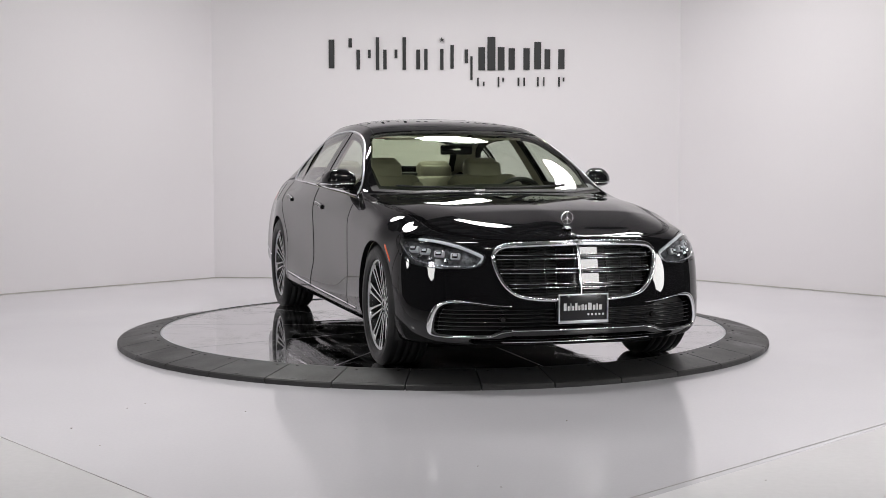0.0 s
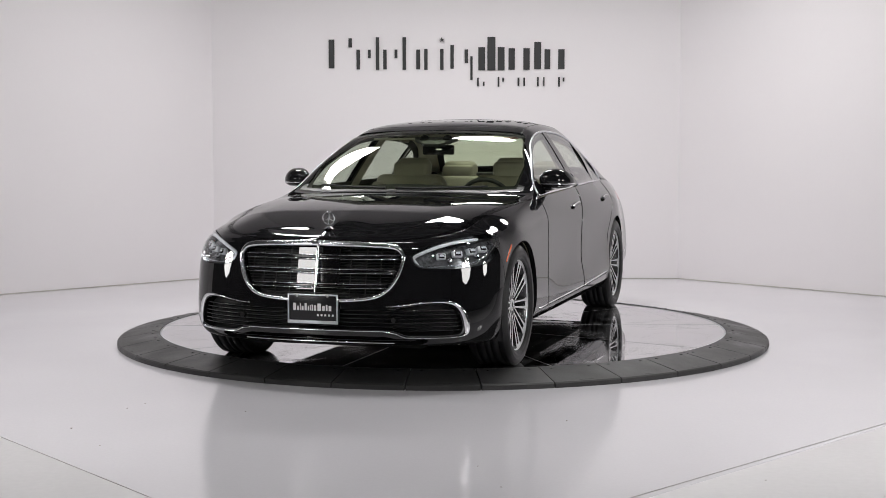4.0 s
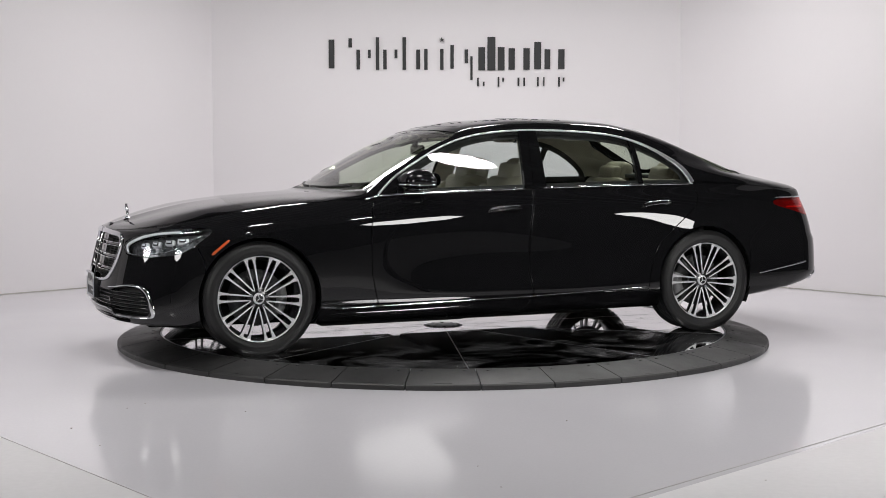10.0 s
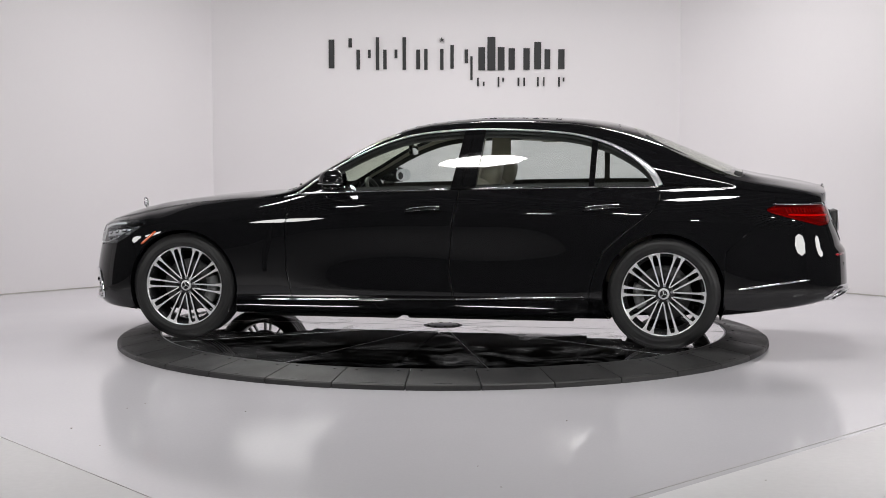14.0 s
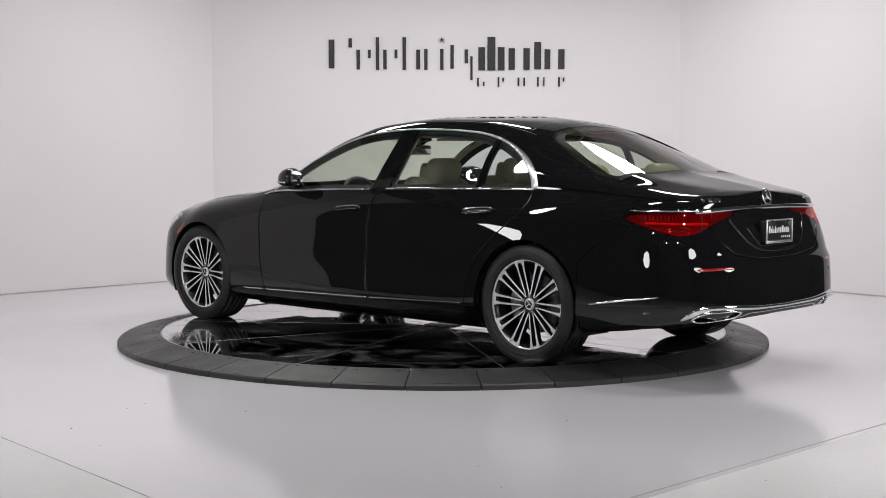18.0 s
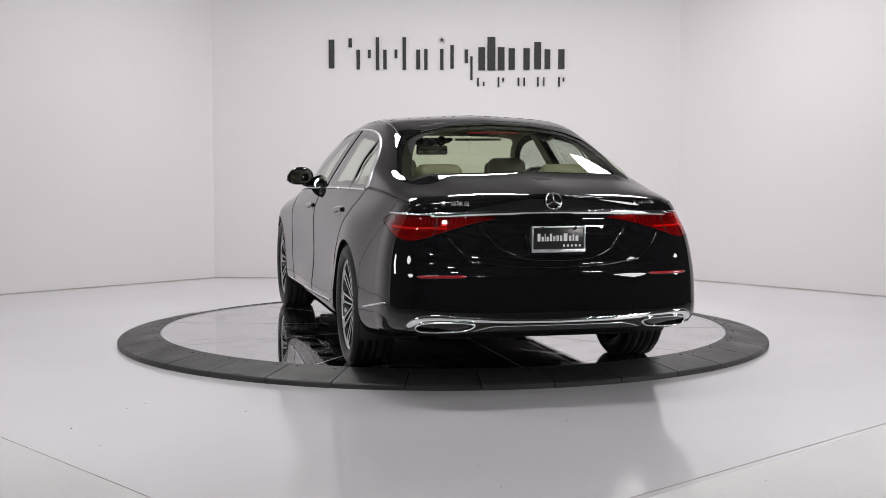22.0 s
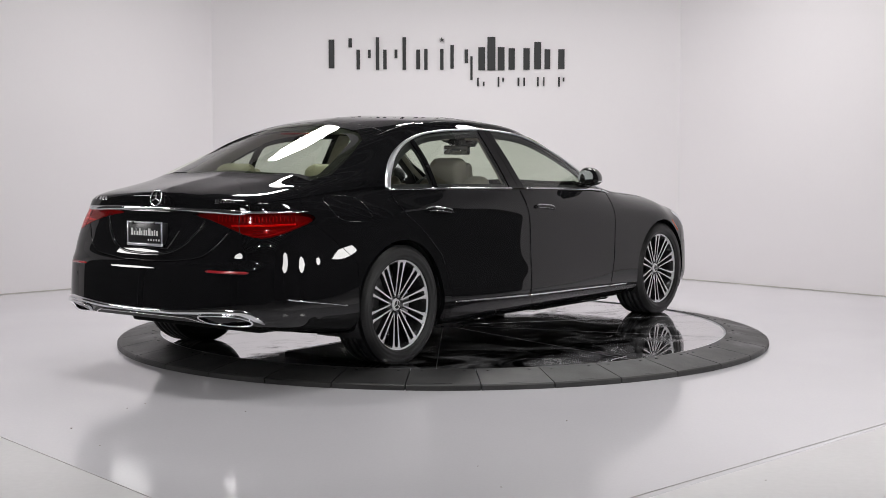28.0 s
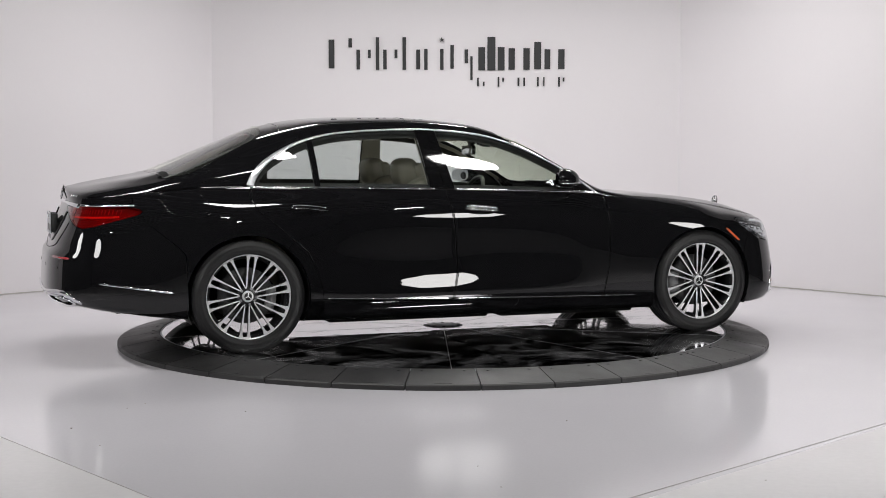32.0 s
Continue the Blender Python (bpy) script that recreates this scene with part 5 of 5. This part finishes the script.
# --- wheels
def wheel_master():
    w = new("wheel")
    w.parent = car
    out = [(.272, -.112), (.279, -.119), (.2815, -.1175), (.290, -.1240), (.306, -.1270), (.3075, -.1258), (.318, -.1270), (.327, -.1245), (.3285, -.1228), (.338, -.120), (.349, -.108)]
    tread = []
    for a, b in ((-.104, -.072), (-.064, -.022), (-.014, .014), (.022, .064), (.072, .104)):
        tread += [(.3475, a), (.356, a + .001), (.356, b - .001), (.3475, b)]
    prof = out + tread + [(r, -h) for r, h in out[::-1]] + [(.268, .105)]
    part("tyre", lathe_bm(prof, 96), RUBBER, w, "black tyre with grooved tread")
    # shoulder blocks of the tread
    V, F = [], []
    for i in range(150):
        for sd in (1, -1):
            a0, a1 = 2 * math.pi * (i + .08) / 150, 2 * math.pi * (i + .84) / 150
            k = len(V)
            for a in (a0, a1):
                for r, h in ((.3562, .075), (.3575, .103), (.3500, .1110), (.341, .1192)):
                    V.append((r * math.cos(a), sd * h, r * math.sin(a)))
            for j in range(3):
                q = (k + j, k + j + 1, k + 5 + j, k + 4 + j)
                F.append(q if sd < 0 else q[::-1])
    tr = part("tread_rubber", mesh_of("tread_rubber", V, F, RUBBER, False), None, w)
    tr["kind"] = "stuff"
    part("rim", lathe_bm([(.26, -.105), (.272, -.112), (.272, -.10), (.25, -.09), (.238, -.02), (.235, .03), (.25, .085), (.26, .096)], 72), RIMBLACK, w, "black wheel barrel")
    part("rim_edge", lathe_bm([(.248, .078), (.255, .090), (.2655, .099), (.272, .104), (.272, .098), (.26, .088)], 96), SILVER, w, "bright machined rim edge")
    # ten Vs of spokes that open from the hub; neighbours join at the rim
    for i in range(10):
        a = 2 * math.pi * i / 10
        for sd in (1, -1):
            c0, c1 = a + sd * .075, a + sd * .218
            e0, e1 = np.array((math.cos(c0), math.sin(c0))) * .060, np.array((math.cos(c1), math.sin(c1))) * .267
            along = (e1 - e0) / np.linalg.norm(e1 - e0)
            rows = []
            for t in np.linspace(0, 1, 9):
                p_ = e0 * (1 - t) + e1 * t
                wd = np.interp(t, [0, .12, .5, .78, .90, 1], [.0040, .0045, .0052, .0066, .0098, .0185])
                h = .074 + .022 * t
                rows.append([(p_[0] - o * along[1], hh, p_[1] + o * along[0]) for o, hh in ((-wd, h - .002), (-wd * .9, h), (wd * .9, h), (wd, h - .002), (wd * 1.05, h - .035), (-wd * 1.05, h - .035))])
            V = [v for r in rows for v in r]
            F, FD = [], []
            for j in range(8):
                for k in range(6):
                    q = (j * 6 + k, j * 6 + (k + 1) % 6, j * 6 + 6 + (k + 1) % 6, j * 6 + 6 + k)
                    (F if k in (0, 1, 2) else FD).append(q)
            me = mesh_of("spoke", V, F + FD, SILVER, False)
            me.materials.append(RIMBLACK)
            for k, pl in enumerate(me.polygons):
                pl.material_index = 0 if k < len(F) else 1
            part("spoke", me, None, w)
        # the joining tip of each V at the hub, and the bridge between two Vs at the rim
        bm = lathe_bm([(.052, .0735), (.064, .0750), (.064, .050), (.052, .050)], 6, "y", True, (math.degrees(a) - 5, math.degrees(a) + 5))
        part("spoke_root", bm, SILVER, w)
        bm = lathe_bm([(.253, .0935), (.266, .0985), (.266, .06), (.253, .06)], 8, "y", True, (math.degrees(a) + 11, math.degrees(a) + 25))
        part("spoke_bridge", bm, SILVER, w)
    part("hub", lathe_bm([(0, .068), (.055, .066), (.072, .058), (.080, .03)], 40), RIMBLACK, w)
    capm = part("hub_cap", lathe_bm([(0, .078), (.028, .078), (.034, .075), (.037, .066)], 32), SILVER, w, "silver hub cap with a dark ring")
    part("cap_disc", lathe_bm([(.0, .0788), (.024, .0786), (.0245, .0772), (.0, .0772)], 32, "y", True), PLATE, capm, "black disc in the hub cap")
    for k in range(3):
        a = math.pi / 2 + k * 2 * math.pi / 3
        part("cap_bar", tube_bm([(0, .0792, 0), (.023 * math.cos(a), .0792, .023 * math.sin(a))], .0022, 6), SILVER, capm)
    for i in range(5):
        a = 2 * math.pi * (i + .5) / 5
        bm = bmesh.new()
        bmesh.ops.create_cone(bm, cap_ends=True, segments=6, radius1=.011, radius2=.009, depth=.02, matrix=Matrix.Translation((.052 * math.cos(a), .066, .052 * math.sin(a))) @ Matrix.Rotation(-math.pi / 2, 4, "X"))
        part("wheel_bolt", bm, STEEL, w)
    part("brake_disc", lathe_bm([(.075, -.002), (.178, -.002), (.178, -.03), (.075, -.03)], 56, "y", True), DISC, w, "grey steel brake disc")
    return w


wheels = wheel_master()
for s in (1, -1):
    for wx in WHEEL_X:
        m = SHIFT @ pose(wx, s * .828, .354, 0, 14 if s > 0 else (-6 if wx < 0 else 0), 0 if s > 0 else 180)
        w = wheels if (s == 1 and wx == 0) else copy_thing(wheels, m)
        if w is wheels:
            w.matrix_basis = m
        # caliper behind the spokes, well liner round the tyre
        a0 = 20 if wx == 0 else 160
        bm = lathe_bm([(.13, .012), (.195, .012), (.20, -.02), (.20, -.07), (.13, -.07)], 12, "y", True, (-a0 + 12 - 28, -a0 + 12 + 28) if wx == 0 else (-a0 - 12 - 26, -a0 - 12 + 26))
        bm.transform(Matrix.Translation((wx, .828, .354)) @ Matrix.Scale(-1 if wx == 0 else -1, 4, (1, 0, 0)))
        put_bm("brake_caliper", bm, ALUM, car, s, "grey cast brake caliper")
        bm = lathe_bm([(.390, .10), (.390, -.24), (.0, -.24)], 40, "y", False, (-25, 205))
        bm.transform(Matrix.Translation((wx, .828, .352)))
        put_bm("wheel_liner", bm, TRIM, car, s)

# --- cabin
def cushion(name, cx, cy, cz, sx, sy_, sz, bev, mat, parent, tilt=0.0, label="", puff=.012):
    bm = box_bm(0, 0, 0, sx, sy_, sz, bev, 4)
    bmesh.ops.subdivide_edges(bm, edges=bm.edges[:], cuts=1, use_grid_fill=True)
    for v in bm.verts:
        v.co.x += math.copysign(puff, v.co.x) * max(0, 1 - (2 * v.co.y / sy_) ** 2) * max(0, 1 - (2 * v.co.z / sz) ** 2)
    for f in bm.faces:
        f.smooth = True
    bm.transform(Matrix.Translation((cx, cy, cz)) @ Matrix.Rotation(radians(tilt), 4, "Y"))
    return put_bm(name, bm, mat, parent, 1, label)


put_bm("cabin_floor", box_bm(-1.9, 0, .24, 2.9, 1.6, .03), DASH, car)
dash = cushion("dashboard", -.92, 0, .90, .42, 1.52, .13, .05, DASH, car, 6, "dark dashboard")
put_bm("firewall", box_bm(-.74, 0, .58, .04, 1.5, .64), DASH, car)
put_bm("instrument_hood", box_bm(-1.07, .40, .955, .03, .30, .10, .01), DASH, dash)
put_bm("centre_screen", box_bm(-1.10, .0, .86, .02, .24, .26, .01), GLOSS, dash)
st = put_bm("steering_wheel", tube_bm([(-1.24 + .08 * math.sin(a), .40 + .185 * math.cos(a), .905 + .168 * math.sin(a)) for a in np.linspace(0, 2 * math.pi, 40, endpoint=False)], .015, 8, True), DASH, car, 1, "dark leather steering wheel")
put_bm("spoke", box_bm(-1.235, .40, .895, .03, .33, .035, .01), DASH, st)
put_bm("boss", box_bm(-1.23, .40, .89, .05, .13, .12, .03), DASH, st)
for sd in (1, -1):
    for bx, nm in ((-1.72, "front_seat"), (-2.92, "rear_seat")):
        y = sd * .39
        seat = cushion(nm, bx + .18, y, .50, .55, .54, .18, .06, CREAM, car, -6, "cream leather seat with a pillowed head restraint")
        h = .60 if nm == "front_seat" else .55
        lean = -20 if nm == "front_seat" else -27
        cushion("backrest", bx - .155, y, .80, .17, .54, h, .06, CREAM, seat, lean, puff=.03)
        for dy in (.235, -.235):
            cushion("bolster", bx - .12, y + dy, .78, .19, .10, h * .85, .04, CREAM, seat, lean)
        hx, hz = (bx - .30, 1.118) if nm == "front_seat" else (bx - .335, 1.085)
        hd = cushion("head_restraint", hx, y, hz, .13, .265 if nm == "front_seat" else .29, .20, .055, CREAM, seat, lean * .6, puff=.02)
        cushion("head_pillow", hx + .075, y, hz - .01, .07, .275, .16, .032, CREAM, hd, lean * .6, puff=.015)
        for dy in (.05, -.05):
            put_bm("restraint_post", tube_bm([(hx + .005, y + dy, hz - .16), (hx, y + dy, hz - .06)], .007, 6), CHROME, hd)
for y in (.22, -.22):
    put_bm("exhaust_pipe", tube_bm([(-.9, y * .6, .20), (-2.4, y * .6, .20), (-2.9, y * 1.6, .24), (-3.6, y * 2.2, .24), (-4.1, y * 2.6, .33)], .035, 10), STEEL, car)
for x in WHEEL_X:
    put_bm("subframe", box_bm(x, 0, .25, .40, 1.10, .09, .02), TRIM, car)
    put_bm("axle_shaft", tube_bm([(x, -.70, .34), (x, .70, .34)], .028, 10), STEEL, car)
put_bm("muffler", box_bm(-3.75, 0, .30, .35, 1.0, .14, .05, 3), STEEL, car)
put_bm("parcel_shelf", box_bm(-3.44, 0, 1.075, .40, 1.10, .03, .01), DASH, car)
put_bm("rear_bulkhead", box_bm(-3.30, 0, .72, .04, 1.5, .70), DASH, car)
put_bm("centre_console", box_bm(-1.70, 0, .55, 1.1, .22, .22, .03), DASH, car)
put_bm("rear_armrest", box_bm(-2.95, 0, .72, .30, .20, .40, .04), CREAM, car)
bm = prism_bm([(-.165, .0), (.165, .0), (.150, -.045), (.105, -.085), (.060, -.135), (-.060, -.135), (-.105, -.085), (-.150, -.045)], .022, Matrix.Translation((-1.368, 0, 1.366)) @ Matrix(((0, -.928, -.37, 0), (1, 0, 0, 0), (0, .37, -.928, 0), (0, 0, 0, 1))), .004)
bmesh.ops.recalc_face_normals(bm, faces=bm.faces[:])
pod = put_bm("mirror_pod", bm, TRIM, car, 1, "black sensor pod")
for sd in (1, -1):
    bm = bmesh.new()
    bmesh.ops.create_uvsphere(bm, u_segments=16, v_segments=8, radius=.036, matrix=Matrix.Translation((-1.345, sd * .085, 1.345)))
    put_bm("sensor_dome", bm, GLOSS, pod)
put_bm("mirror_stem", box_bm(-1.385, 0, 1.322, .03, .05, .06, .01), TRIM, pod)
put_bm("inside_mirror", box_bm(-1.40, 0, 1.275, .025, .235, .068, .012, 3), GLOSS, car, 1, "frameless black inside mirror")
for sd in (1, -1):
    put_bm("sun_visor", box_bm(-1.475, sd * .33, 1.352, .13, .32, .016, .007), LINING, car)
    put_bm("grab_handle", tube_bm([(-2.25, sd * .60, 1.37), (-2.28, sd * .575, 1.345), (-2.42, sd * .575, 1.345), (-2.45, sd * .60, 1.365)], .011, 6), LINING, car)
    panel("pillar_lining", *skin(dlo, no(b1), b2), LINING, car, sd, 0, -.045)

# ------------------------------------------------------------------ strokes of the wall sign
SERIF = [(583, 593, 70, 121), (618, 624, 68, 84), (632, 638, 88, 123), (652, 657, 88, 103), (666, 672, 66, 124), (679, 685, 88, 123), (699, 704, 88, 103),
         (713, 719, 66, 124), (737, 744, 88, 123), (751, 757, 87, 124), (779, 785, 87, 124), (797, 803, 80, 122), (822, 828, 88, 112), (832, 836, 100, 142)]
BOLD = [(846, 858, 84, 125), (862, 876, 66, 125), (880, 892, 84, 125), (899, 910, 86, 124), (925, 936, 86, 124), (944, 956, 75, 123), (962, 972, 88, 123), (986, 997, 88, 123)]
SMALL = [(844, 847, 138, 153), (854, 857, 145, 153), (880, 883, 137, 154), (888, 891, 138, 145), (915, 918, 138, 153), (925, 928, 138, 153), (949, 952, 137, 153), (960, 962, 137, 153), (986, 989, 137, 154), (994, 997, 138, 145)]
for a, b, c, d in SERIF + BOLD + SMALL:
    sign_block(a, b, c, d)
pts = []
for k in range(10):
    r = .030 if k % 2 == 0 else .012
    a = math.pi / 2 + k * math.pi / 5
    pts.append((sign_x(782) + r * math.cos(a), sign_z(71) + r * math.sin(a)))
part("star", prism_bm(pts, .015, Matrix.Translation((0, 4.438, 0)) @ Matrix.Rotation(math.pi / 2, 4, "X")), INK, sign)

# low plastic trays under the floor, third brake lamp, sensor pod behind the screen
for x0, x1, w, z in ((.62, .40, .55, .160), (.40, -.42, .60, .160), (-.44, -1.45, .74, .140), (-1.48, -2.62, .60, .126), (-2.66, -2.95, .40, .16), (-3.5, -4.0, .55, .235)):
    put_bm("undertray", box_bm((x0 + x1) / 2, 0, z + .03, abs(x1 - x0), 2 * w,   .06, .015), DARK, car, label="ribbed black plastic tray under the floor")
put_bm("brake_light", box_bm(-3.075, 0, 1.376, .02, .33, .010, .003), REDSMALL, car, label="thin red brake lamp inside the rear window")
put_bm("mirror_face", box_bm(-1.4135, 0, 1.275, .002, .215, .052, .001), MIRRORGLASS, car, label="bright face of the inside mirror")


def motions():
    """The turntable carries the deck and the car round."""
    turns = [(0, -72.80), (2, -90.09), (6, -124.50), (9, -149.59), (13, -182.18), (16, -207.10), (19, -231.99), (23, -264.77), (26, -290.20), (28, -307.16), (32, -340.59)]
    for thing, base in ((car, 0.0), (deck, 0.0)):
        walk(thing, [(t, pose(0, 0, DECK, 0, 0, a + base)) for t, a in turns])


motions()
